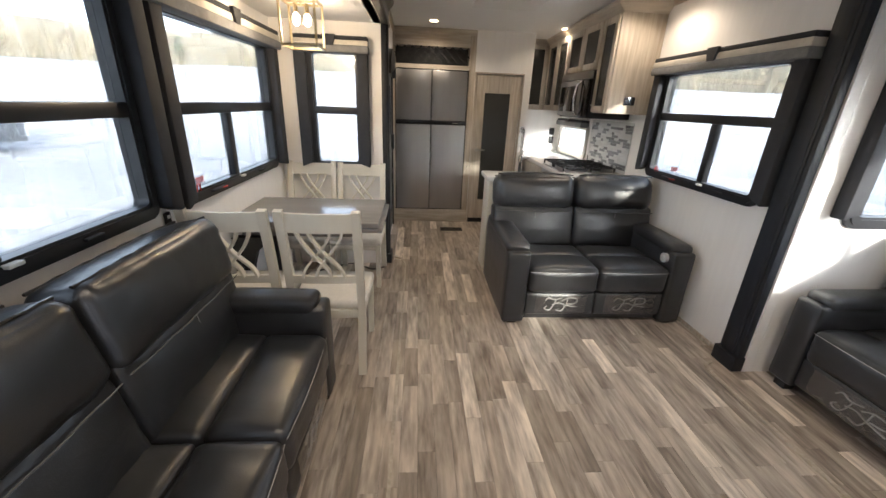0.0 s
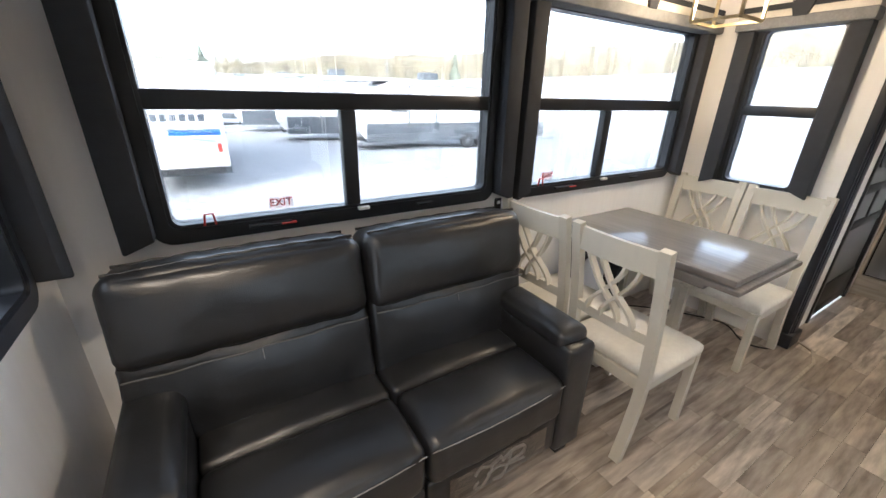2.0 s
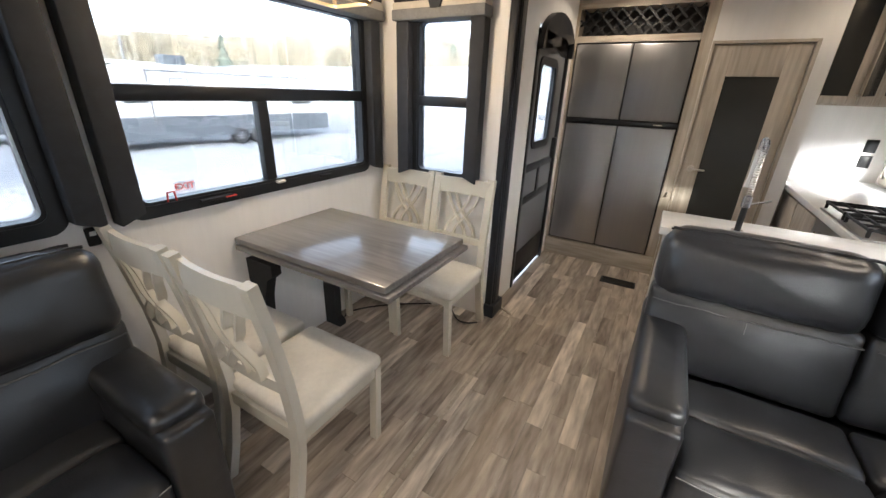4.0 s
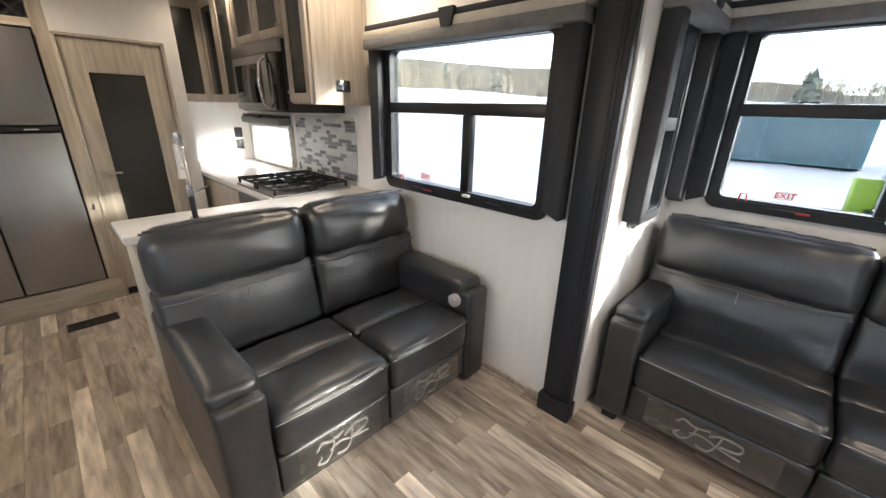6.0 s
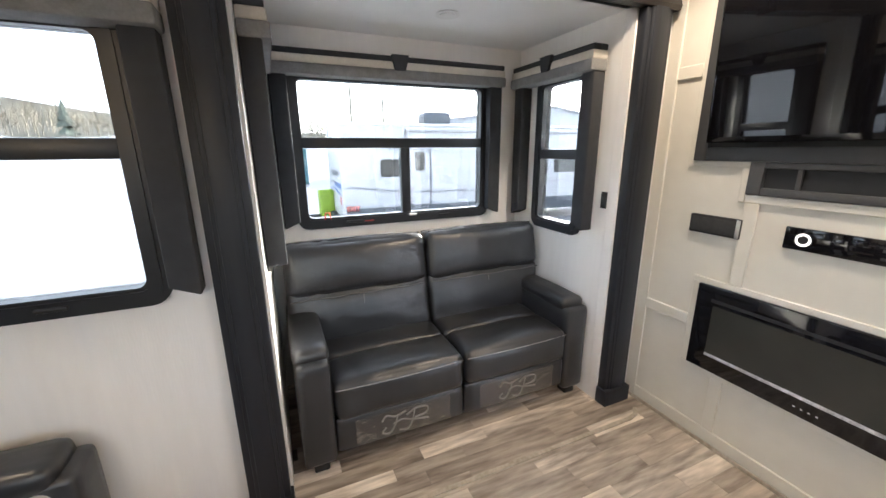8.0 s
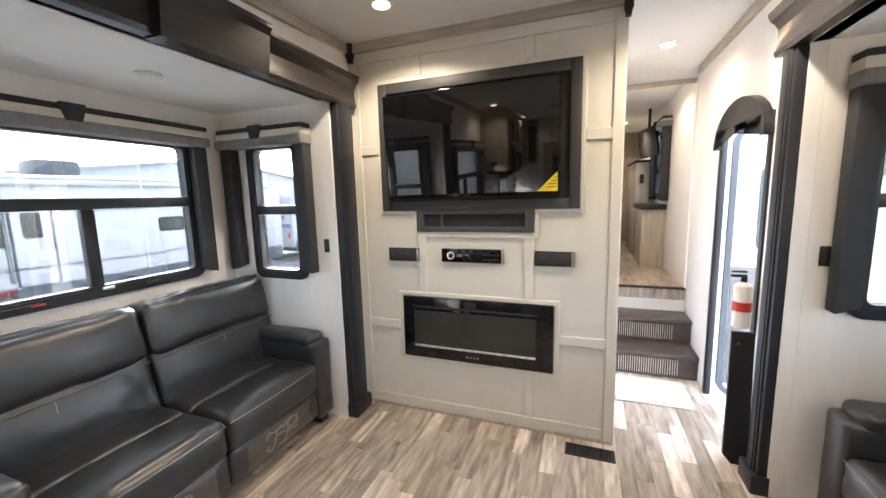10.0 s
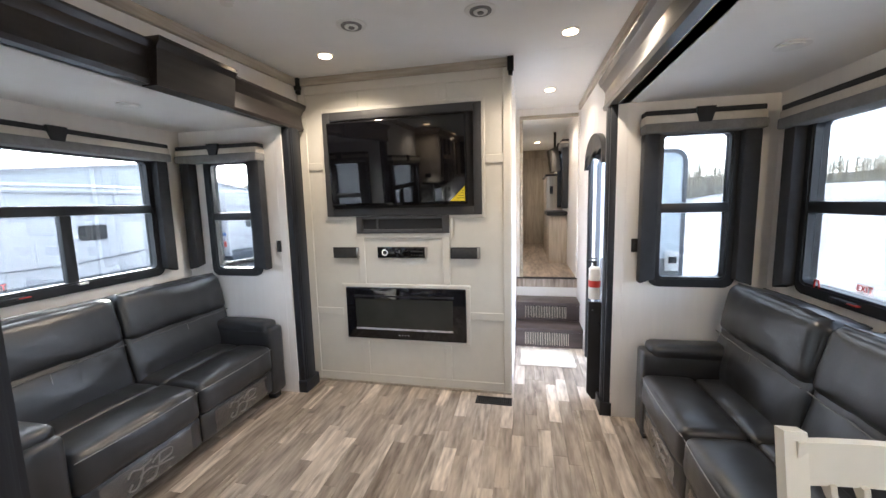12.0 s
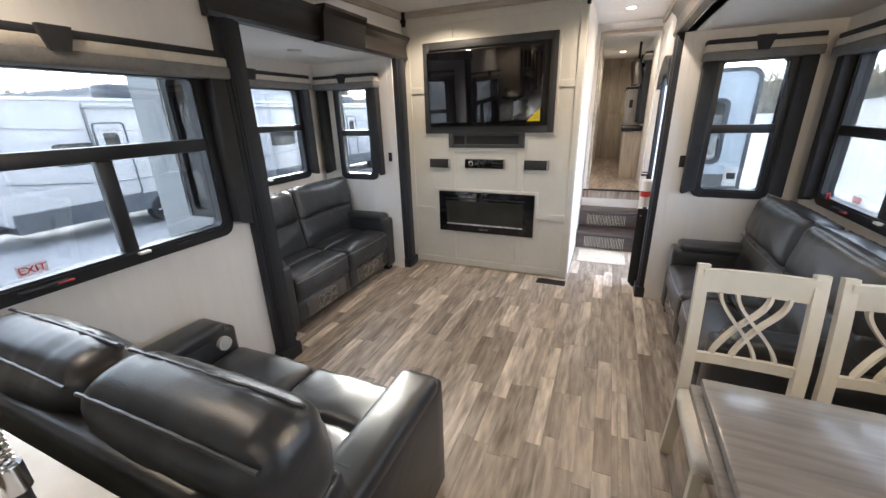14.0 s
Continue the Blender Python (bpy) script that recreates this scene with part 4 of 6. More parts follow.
for x0, x1 in ((-0.300, 0.131), (0.139, 0.572)):
    part("door", B(x0, x1, FY - 0.02, FY + 0.012, 1.325, 1.90, r=0.008), "steel", fr, "upper brushed steel door")
    part("door", B(x0, x1, FY - 0.02, FY + 0.012, 0.185, 1.275, r=0.008), "steel", fr, "lower brushed steel door")
part("handle_strip", B(-0.305, 0.577, FY - 0.022, FY + 0.01, 1.282, 1.318, r=0.006), "black", fr, "black recessed handle strip")
part("badge", B(0.40, 0.47, FY - 0.0235, FY - 0.0215, 1.296, 1.304), "chrome", fr)

solid("wall_pantry", wall_mesh(0.66, 1.365, 0.0, 2.6, 0.0, 0.05, [(0.675, 1.255, 0.0, 1.885)], along_x(FY, 1)), "wall", "pale wall above the pantry door", "wall", kind="structure")
solid("wall_pantry_side", B(1.335, 1.365, FY + 0.05, YB, 0.0, 2.6), "wall", "pale pantry side wall", "wall", kind="structure")
pd = thing("door_1", pose(0, 0, 0), "whitewashed oak pantry door with smoked glass", "door", kind="structure")
bm = bmesh.new()
for x0, x1, z0, z1 in ((0.68, 0.80, 0.06, 1.88), (1.12, 1.25, 0.06, 1.88), (0.80, 1.12, 1.67, 1.88), (0.80, 1.12, 0.06, 0.32)):
    rbox(bm, x0, x1, FY + 0.004, FY + 0.034, z0, z1, 0.003)
part("leaf", bm, "wood", pd)
part("glass_panel", B(0.795, 1.125, FY + 0.014, FY + 0.022, 0.31, 1.68), "cabglass", pd, "dark smoked glass panel")
bm = disc(bmesh.new(), (0.745, FY + 0.004, 0.985), 0.026, -0.012, "y")
rbox(bm, 0.74, 0.84, FY - 0.05, FY - 0.036, 0.978, 0.992, 0.005)
disc(bm, (0.745, FY - 0.045, 0.985), 0.009, 0.05, "y", 12)
part("door_handle", bm, "nickel", pd, "satin nickel lever handle")
bm = bmesh.new()
for x0, x1, z0, z1 in ((0.662, 0.679, 0, 1.90), (1.251, 1.275, 0, 1.90), (0.662, 1.275, 1.884, 1.905)):
    rbox(bm, x0, x1, FY - 0.012, FY - 0.001, z0, z1, 0.003)
part("trim", bm, "wood", pd)
# matte black strip in place of the shade under the pantry door
solid("pantry_gap_shade", B(0.68, 1.25, FY + 0.03, FY + 0.05, 0.0, 0.06), "rubber", "black strip standing in for shade below the pantry door", "gap", kind="structure")
# paper towel peg seen on the surround
pg = thing("wall_hook", pose(0, 0, 0), "small satin nickel hook on the fridge surround", "hook")
bm = tube(bmesh.new(), [(0.62, FY, 0.74), (0.62, FY - 0.06, 0.74), (0.62, FY - 0.07, 0.78)], 0.008)
part("peg", bm, "nickel", pg)


def cabinet_door(parent, axis_m, u0, u1, z0, z1, handle_side=1):
    """A framed door with smoked glass, on local plane y = 0 facing -y."""
    bm = bmesh.new()
    s = 0.055
    for a, b, c, e in ((u0, u0 + s, z0, z1), (u1 - s, u1, z0, z1), (u0 + s, u1 - s, z1 - s, z1), (u0 + s, u1 - s, z0, z0 + s)):
        rbox(bm, a, b, -0.02, 0, c, e, 0.004)
    bm.transform(axis_m)
    door = part("door", bm, "wood", parent)
    bm = B(u0 + s - 0.004, u1 - s + 0.004, -0.012, -0.006, z0 + s - 0.004, z1 - s + 0.004)
    bm.transform(axis_m)
    part("glass_panel", bm, "cabglass", door, "smoked glass")
    bm = bmesh.new()
    ux = u1 - 0.028 if handle_side > 0 else u0 + 0.028
    disc(bm, (ux, -0.021, z0 + 0.06), 0.008, -0.018, "y", 10)
    bm.transform(axis_m)
    part("knob", bm, "nickel", door)
    return door


UX = 1.66
UCT = cz(4.5) - 0.02


def upper(label, y0, y1, z0, doors):
    t = thing("wall_cabinet", pose(0, 0, 0), label, "cabinet", "kitchen wall cabinets")
    part("body", B(UX, XR - 0.003, y0, y1, z0, UCT - 0.05, r=0.003), "wood", t)
    for a, b, hs in doors:
        cabinet_door(t, FMX(UX - 0.001), -b, -a, z0 + 0.008, UCT - 0.07, hs)
    return t


upper("tall whitewashed oak cabinet with smoked glass door", 3.56, 3.86, 1.50, [(3.575, 3.85, -1)])
upper("short whitewashed oak cabinet over the microwave", 3.863, 4.66, 1.885, [(3.875, 4.26, 1), (4.27, 4.65, -1)])
upper("whitewashed oak wall cabinet with two glass doors", 4.663, 5.40, 1.50, [(4.675, 5.02, 1), (5.035, 5.38, -1)])
bc = thing("wall_cabinet", pose(0, 0, 0), "whitewashed oak corner cabinet with a smoked glass door", "cabinet", "kitchen wall cabinets")
part("body", B(1.37, XR - 0.003, 5.425, YB - 0.002, 1.50, UCT - 0.05, r=0.003), "wood", bc)
cabinet_door(bc, FMY(5.424), 1.385, 1.65, 1.51, UCT - 0.07, -1)
bm = bmesh.new()
prof = [(-0.005, -0.055), (0.05, 0.0), (0.05, 0.03), (-0.02, 0.03), (-0.02, -0.055)]
pts = [(XR - 0.01, 3.545, UCT), (UX - 0.01, 3.545, UCT), (UX - 0.01, 5.41, UCT - 0.03), (1.37, 5.41, UCT - 0.03)]
sweep(bm, pts, [(-a, b) for a, b in prof])
solid("trim_cabinet_crown", bm, "woodh", "whitewashed oak crown moulding on the cabinets", "trim", kind="structure")
sw = thing("wall_outlet", pose(0, 0, 0), "chrome and black switch plate on the cabinet end", "switch")
part("plate", B(1.80, 1.90, 3.552, 3.5595, 1.575, 1.645, r=0.004), "chrome", sw)
part("rocker", B(1.875, 1.90, 3.546, 3.552, 1.578, 1.642, r=0.003), "rubber", sw)

mwv = thing("microwave_oven", pose(0, 0, 0), "stainless over-range microwave with curved handle", "microwave")
part("body", B(UX - 0.03, XR - 0.004, 3.866, 4.655, 1.445, 1.88, r=0.004), "rubber", mwv)
part("door", B(UX - 0.065, UX - 0.031, 4.05, 4.65, 1.455, 1.80, r=0.008), "steel", mwv)
part("window", B(UX - 0.068, UX - 0.064, 4.13, 4.60, 1.50, 1.75, r=0.002), "gloss", mwv, "dark door window")
part("control_panel", B(UX - 0.066, UX - 0.031, 3.875, 4.045, 1.455, 1.80, r=0.006), "gloss", mwv)
part("vent_strip", B(UX - 0.06, UX - 0.031, 3.872, 4.65, 1.805, 1.875, r=0.005), "steel", mwv)
bm = tube(bmesh.new(), [(UX - 0.066, 4.07, 1.47), (UX - 0.10, 4.072, 1.50), (UX - 0.118, 4.075, 1.625), (UX - 0.10, 4.072, 1.75), (UX - 0.066, 4.07, 1.78)], 0.011, 10, up=(0, 1, 0))
part("handle", bm, "chrome", mwv, "curved bright handle")

# base cabinets, worktops
PY0, PY1, PX0 = 3.40, 3.74, 0.60
pen = thing("kitchen_island", pose(0, 0, 0), "white-panelled kitchen peninsula behind the loveseat", "island")
part("body", B(PX0 + 0.03, XR - 0.003, PY0 + 0.03, PY1 - 0.03, 0.0, 0.888, r=0.004), "cream", pen)
base = thing("base_cabinet", pose(0, 0, 0), "whitewashed oak base cabinets along the wall", "cabinet")
part("body", B(1.44, XR - 0.003, 4.42, YB - 0.003, 0.0, 0.888, r=0.004), "wood", base)
for k in range(3):
    part("door", B(1.42, 1.439, 4.44 + k * 0.43, 4.855 + k * 0.43, 0.10, 0.86, r=0.004), "wood", base)
bm = bmesh.new()
rbox(bm, PX0, XR - 0.002, PY0, PY1, 0.89, 0.93, 0.006)
top1 = solid("worktop", bm, "stone", "white stone-look peninsula worktop", "worktop")
bm = bmesh.new()
rbox(bm, 1.39, XR - 0.002, PY1 + 0.001, YB - 0.002, 0.89, 0.93, 0.006)
solid("worktop", bm, "stone", "white stone-look worktop by the rear wall", "worktop")
rg = thing("gas_range", pose(0, 0, 0), "stainless gas range with a black cooktop", "stove")
part("oven_body", B(1.42, XR - 0.01, PY1 + 0.01, 4.415, 0.05, 0.885, r=0.004), "steel", rg)
part("oven_door", B(1.40, 1.419, PY1 + 0.03, 4.40, 0.15, 0.70, r=0.006), "gloss", rg, "dark glass oven door")
part("cooktop", B(1.40, 1.97, 3.72, 4.36, 0.931, 0.945, r=0.006), "steel", rg, "brushed steel cooktop")
for i in range(2):
    for j in range(2):
        cx, cy = 1.54 + 0.28 * i, 3.88 + 0.32 * j
        bm = disc(bmesh.new(), (cx, cy, 0.946), 0.045, 0.012, "z", 20)
        disc(bm, (cx, cy, 0.957), 0.03, 0.008, "z", 20)
        part("burner", bm, "rubber", rg)
        bm = bmesh.new()
        for dx, dy in ((1, 0), (0, 1)):
            for o in (-0.06, 0.06):
                p, q = Vector((cx - dx * 0.125 + dy * o, cy - dy * 0.145 + dx * o, 0.985)), Vector((cx + dx * 0.125 + dy * o, cy + dy * 0.145 + dx * o, 0.985))
                sweep(bm, [p, q], rect(0.008, 0.012))
        for a in (-1, 1):
            for b in (-1, 1):
                rbox(bm, cx + a * 0.12 - 0.007, cx + a * 0.12 + 0.007, cy + b * 0.14 - 0.007, cy + b * 0.14 + 0.007, 0.945, 0.99, 0.002)
        sweep(bm, [(cx - 0.125, cy - 0.145, 0.982), (cx + 0.125, cy - 0.145, 0.982), (cx + 0.125, cy + 0.145, 0.982), (cx - 0.125, cy + 0.145, 0.982)], rect(0.009, 0.012), closed=True)
        part("grate", bm, "rubber", rg, "black cast-iron grate")
for k in range(4):
    part("knob", disc(bmesh.new(), (1.419, 3.86 + 0.13 * k, 0.80), 0.02, -0.03, "x", 16), "chrome", rg)
fa = thing("kitchen_faucet", pose(0.91, 3.50, 0.93) @ Matrix.Scale(0.84, 4), "chrome spring-neck faucet on the peninsula", "faucet")
part("base", disc(bmesh.new(), (0, 0, 0), 0.028, 0.02, "z"), "chrome", fa)
part("stem", disc(bmesh.new(), (0, 0, 0.02), 0.015, 0.13, "z"), "rubber", fa, "black stem")
part("collar", disc(bmesh.new(), (0, 0, 0.15), 0.022, 0.06, "z"), "chrome", fa)
pts = [(0.014 * math.cos(a), 0.014 * math.sin(a), 0.21 + 0.23 * a / (2 * math.pi * 18)) for a in [i * math.pi / 5 for i in range(181)]]
part("spring", tube(bmesh.new(), pts, 0.0032, 5), "chrome", fa, "coiled chrome spring")
pts = []
for i in range(141):
    a, f = i * math.pi / 5, i / 140
    c = Vector((0, 0.055 - 0.055 * math.cos(f * math.pi), 0.44 + 0.055 * math.sin(f * math.pi)))
    n = Vector((0, -math.cos(f * math.pi), math.sin(f * math.pi)))
    pts.append(c + 0.014 * (math.cos(a) * Vector((1, 0, 0)) + math.sin(a) * n))
part("spring_arc", tube(bmesh.new(), pts, 0.0032, 5), "chrome", fa)
bm = disc(bmesh.new(), (0, 0.11, 0.28), 0.016, 0.16, "z")
disc(bm, (0, 0.11, 0.24), 0.022, 0.05, "z", r2=0.017)
part("spray_head", bm, "white", fa)
part("lever", tube(bmesh.new(), [(0.015, 0, 0.17), (0.05, 0, 0.18), (0.10, 0, 0.20)], 0.006), "chrome", fa)
part("bracket", tube(bmesh.new(), [(0, 0.01, 0.30), (0, 0.11, 0.31)], 0.006), "chrome", fa)

# mosaic backsplash beside the window
bs = solid("backsplash", B(XR - 0.006, XR - 0.0005, 3.74, 4.66, 0.931, 1.42), "grout", "linear mosaic backsplash in white and greys", "backsplash")
rng = random.Random(5)
row_h, z = 0.0272, 0.934
tile_mesh = {}
while z + row_h < 1.42:
    y = 3.742
    while y < 4.655:
        w = rng.choice((0.055, 0.09, 0.13, 0.13))
        w = min(w, 4.658 - y)
        if w < 0.012:
            break
        key = (round(w, 4), rng.random() < 0.42)
        if key not in tile_mesh:
            tile_mesh[key] = mesh_of(B(-0.0035, 0.0, 0.0, w - 0.002, 0.0, row_h - 0.002), "tile", "tile_g" if key[1] else "tile_l")
        ob = new("tile", tile_mesh[key])
        ob.parent = bs
        ob.location = (XR - 0.0062, y, z)
        y += w
    z += row_h
for z0 in (1.04, 1.16):
    o = thing("wall_outlet", pose(0, 0, 0), "black outlet on the kitchen wall", "outlet", "kitchen outlets")
    part("plate", B(1.90, 1.975, YB - 0.008, YB - 0.001, z0, z0 + 0.10, r=0.004), "rubber", o)
    part("socket", B(1.918, 1.957, YB - 0.011, YB - 0.008, z0 + 0.015, z0 + 0.085, r=0.003), "black", o)


# ---- media wall fittings ----
tvf = thing("tv_frame", pose(0, 0, 0), "dark grey picture frame round the television", "frame")
M_TVF = mat("charcoal_panel", (0.05, 0.05, 0.052), 0.5, var=0.15, scale=6, stretch=(1, 1, 6))
for x0, x1, z0, z1 in ((0.56, 0.62, 1.425, 2.25), (1.775, 1.835, 1.425, 2.25), (0.62, 1.775, 2.185, 2.25), (0.62, 1.775, 1.425, 1.485)):
    part("board", B(x0, x1, YT, YT + 0.022, z0, z1, r=0.004), M_TVF, tvf)
# flat black sheet on the wall face, filling the frame
part("black_backing", B(0.62, 1.775, YT + 0.0005, YT + 0.004, 1.485, 2.185), "rubber", tvf)
for x0, x1, z0, z1 in ((0.815, 0.87, 1.285, 1.424), (1.53, 1.585, 1.285, 1.424), (0.87, 1.53, 1.285, 1.318), (0.87, 1.53, 1.40, 1.424)):
    part("shelf_board", B(x0, x1, YT, YT + 0.02, z0, z1, r=0.003), M_TVF, tvf)
bm = bmesh.new()
rbox(bm, 0.87, 1.53, YT + 0.0005, YT + 0.003, 1.318, 1.40)
part("shelf_back", bm, "rubber", tvf, "flat black sheet backing the soundbar shelf")
part("divider", B(1.40, 1.415, YT + 0.003, YT + 0.016, 1.318, 1.40), M_TVF, tvf)
tv = thing("television", pose(0, 0, 0), "large black flat-screen television, switched off", "television")
TVM = pose(1.215, YT + 0.055, 1.83, -3.0, 0, 0)
bm = B(-0.55, 0.55, -0.02, 0.02, -0.325, 0.325, r=0.006)
bm.transform(TVM)
part("case", bm, "gloss", tv)
bm = B(-0.538, 0.538, 0.0205, 0.0225, -0.30, 0.315)
bm.transform(TVM)
part("screen", bm, "screen", tv)
bm = extrude(bmesh.new(), [(-0.535, -0.30), (-0.42, -0.30), (-0.535, -0.19)], 0.0228, 0.0236)
bm.transform(TVM)
part("energy_label", bm, "yellow", tv, "yellow corner sticker")
bm = bmesh.new()
for k, wdt in enumerate((0.018, 0.03, 0.045, 0.055)):
    rbox(bm, -0.53, -0.53 + wdt, 0.0237, 0.0241, -0.225 - 0.018 * k, -0.221 - 0.018 * k)
bm.transform(TVM)
part("label_print", bm, "rubber", tv)
fp = thing("electric_fireplace", pose(0, 0, 0), "black glass electric fireplace set into the wall", "fireplace")
part("glass_front", B(0.695, 1.708, YT + 0.0005, YT + 0.022, 0.405, 0.838, r=0.004), "gloss", fp)
bm = B(0.80, 1.625, YT + 0.0222, YT + 0.0235, 0.485, 0.745)
part("fire_window", bm, mat("smoked_firebox", (0.026, 0.026, 0.022), 0.08, var=0.3, scale=3), fp)
part("top_slot", B(0.79, 1.635, YT + 0.022, YT + 0.025, 0.762, 0.776), "rubber", fp)
part("ember_bed", B(0.80, 1.625, YT + 0.0236, YT + 0.026, 0.484, 0.499, r=0.001), mat("ember_crystals", (0.5, 0.5, 0.52), 0.3, var=0.5, scale=180), fp, "pale crystal strip")
for k in range(4):
    part("control_mark", B(1.17 + 0.025 * k, 1.178 + 0.025 * k, YT + 0.0222, YT + 0.0228, 0.44, 0.445), "white", fp)
rd = thing("stereo_unit", pose(0, 0, 0), "black stereo head unit with a round dial", "stereo")
part("body", B(1.0, 1.415, YT + 0.0005, YT + 0.014, 1.085, 1.175, r=0.004), "gloss", rd)
part("side_trim", B(1.0, 1.016, YT + 0.013, YT + 0.016, 1.088, 1.172, r=0.001), "nickel", rd)
part("dial", disc(bmesh.new(), (1.345, YT + 0.014, 1.132), 0.026, 0.016, "y"), "chrome", rd, "silver volume dial")
part("dial_cap", disc(bmesh.new(), (1.345, YT + 0.03, 1.132), 0.016, 0.003, "y"), "rubber", rd)
part("display", B(1.15, 1.27, YT + 0.014, YT + 0.0165, 1.115, 1.152, r=0.001), "screen", rd)
for k in range(10):
    part("button", B(1.03 + 0.022 * (k % 5), 1.044 + 0.022 * (k % 5), YT + 0.014, YT + 0.017, 1.105 + 0.028 * (k // 5), 1.114 + 0.028 * (k // 5)), "grille", rd)
for x0, x1 in ((1.575, 1.805), (0.58, 0.81)):
    s = thing("wall_speaker", pose(0, 0, 0), "flat black wall speaker with grey edge", "speaker", "media wall speakers")
    part("frame", B(x0, x1, YT + 0.0005, YT + 0.018, 1.083, 1.172, r=0.004), "rubber", s)
    part("grille", B(x0 + 0.025, x1 - 0.012, YT + 0.018, YT + 0.021, 1.093, 1.162, r=0.001), "grille", s)
    part("edge", B(x0 + 0.002, x0 + 0.02, YT + 0.018, YT + 0.020, 1.086, 1.169, r=0.001), "nickel", s)


# ---- hall, steps, doors ----
def register(m, w, d, label, nslat):
    t = thing("floor_vent", m, label, "vent", "floor vents")
    bm = bmesh.new()
    for x0, x1, y0, y1 in ((0, w, 0, 0.012), (0, w, d - 0.012, d), (0, 0.012, 0.012, d - 0.012), (w - 0.012, w, 0.012, d - 0.012)):
        rbox(bm, x0, x1, y0, y1, 0.0, 0.006, 0.001)
    part("frame", bm, "rubber", t)
    part("backing", B(0.012, w - 0.012, 0.012, d - 0.012, 0.0, 0.0015), "gloss", t)
    for k in range(nslat):
        x = 0.02 + (w - 0.04) * k / (nslat - 1)
        part("slat", B(x - 0.004, x + 0.004, 0.012, d - 0.012, 0.0015, 0.005), "rubber", t)
    return t


register(pose(0.335, -0.005, 0.0), 0.275, 0.11, "black slotted floor vent by the media wall", 16)
register(pose(0.285, 4.665, 0.0), 0.28, 0.125, "black slotted floor vent by the refrigerator", 16)
rise, y0s = LAND / 3, -1.12
for k in range(2):
    st = thing("step", pose(0, 0, 0), "grey-brown step tread with a slatted vent riser", "stair", "entry steps", "structure")
    zt, yf = rise * (k + 1), y0s - 0.27 * k
    part("tread", B(XL + 0.004, 0.335, yf - 0.27, yf + 0.03, zt - 0.035, zt, r=0.006), "walnut", st)
    part("riser", B(XL + 0.004, 0.335, yf - 0.02, yf, rise * k, zt - 0.036), "walnut", st)
    part("vent_backing", B(-0.20, 0.24, yf + 0.0005, yf + 0.002, rise * k + 0.02, zt - 0.045), "rubber", st)
    for i in range(26):
        x = -0.195 + 0.43 * i / 25
        part("slat", B(x - 0.003, x + 0.003, yf + 0.002, yf + 0.008, rise * k + 0.025, zt - 0.05), "wood", st)
solid("step_front", B(XL + 0.004, 0.335, -1.66, -1.652, rise * 2, LAND), "white", "white riser below the raised doorway", "stair", kind="structure")
solid("trim_nosing", B(XL + 0.004, 0.335, -1.70, -1.63, LAND, LAND + 0.012, r=0.004), "rubber", "dark nosing at the raised floor", "trim", kind="structure")
rug = bmesh.new()
bmesh.ops.create_grid(rug, x_segments=30, y_segments=24, size=0.5)
for v in rug.verts:
    v.co = (0.03 + v.co.x * 0.50 + 0.008 * noise.noise(v.co * 9), -0.84 + v.co.y * 0.42, 0.008 + 0.004 * noise.noise(v.co * 30))
solid("door_mat", rug, "carpet", "shaggy cream mat at the foot of the steps", "mat", m=pose(0, 0, 0))


def arch_door_trim(x, s, y0, y1, top, name, label):
    """A black arched hood and jambs round a door opening."""
    t = thing(name, FPX(x) if s > 0 else FMX(x), label, "trim", kind="structure")
    c, r = (y0 + y1) / 2, (y1 - y0) / 2 + 0.03
    arc = [(c + r * math.cos(a), top - 0.15 + 0.24 * math.sin(a)) for a in [math.pi * i / 14 for i in range(15)]]
    outline = arc + [(c - r, top - 0.17), (c - r + 0.05, top - 0.17), (c - r + 0.05, top - 0.06), (c + r - 0.05, top - 0.06), (c + r - 0.05, top - 0.17), (c + r, top - 0.17)]
    bm = bmesh.new()
    a = [bm.verts.new((u, -0.045, z)) for u, z in outline]
    b = [bm.verts.new((u, -0.002, z)) for u, z in outline]
    for k in range(len(outline)):
        j = (k + 1) % len(outline)
        bm.faces.new((a[k], a[j], b[j], b[k]))
    bmesh.ops.triangulate(bm, faces=[bm.faces.new(a), bm.faces.new(b[::-1])], ngon_method="EAR_CLIP")
    part("arched_hood", bm, "black", t)
    bm = bmesh.new()
    rbox(bm, y0 - 0.02, y0 + 0.02, -0.012, 0.03, 0.0, top - 0.05, 0.004)
    rbox(bm, y1 - 0.02, y1 + 0.02, -0.012, 0.03, 0.0, top - 0.05, 0.004)
    rbox(bm, y0 + 0.02, y1 - 0.02, -0.012, 0.03, top - 0.07, top - 0.05, 0.004)
    part("jamb", bm, "black", t)
    return t


arch_door_trim(XL, 1, D_REAR[0], D_REAR[1], 1.95, "door_frame_2", "black arched frame of the rear door")
arch_door_trim(XL, 1, D_ENTRY[0], D_ENTRY[1], 1.95, "door_frame_3", "black arched frame of the open entry door")
rdoor = thing("door_2", FPX(XL), "grey rear entry door with black rails and a window, closed", "door", kind="structure")
y0, y1 = D_REAR[0] + 0.025, D_REAR[1] - 0.025
bm = bmesh.new()
hoop(bm, rrect(y0, y1, 0.02, 1.88, 0.02), rrect(y0 + 0.13, y1 - 0.25, 1.16, 1.70, 0.02), 0.01, 0.04)
part("leaf", bm, mat("grey_door_skin", (0.17, 0.175, 0.185), 0.5, var=0.1, scale=8), rdoor)
bm = bmesh.new()
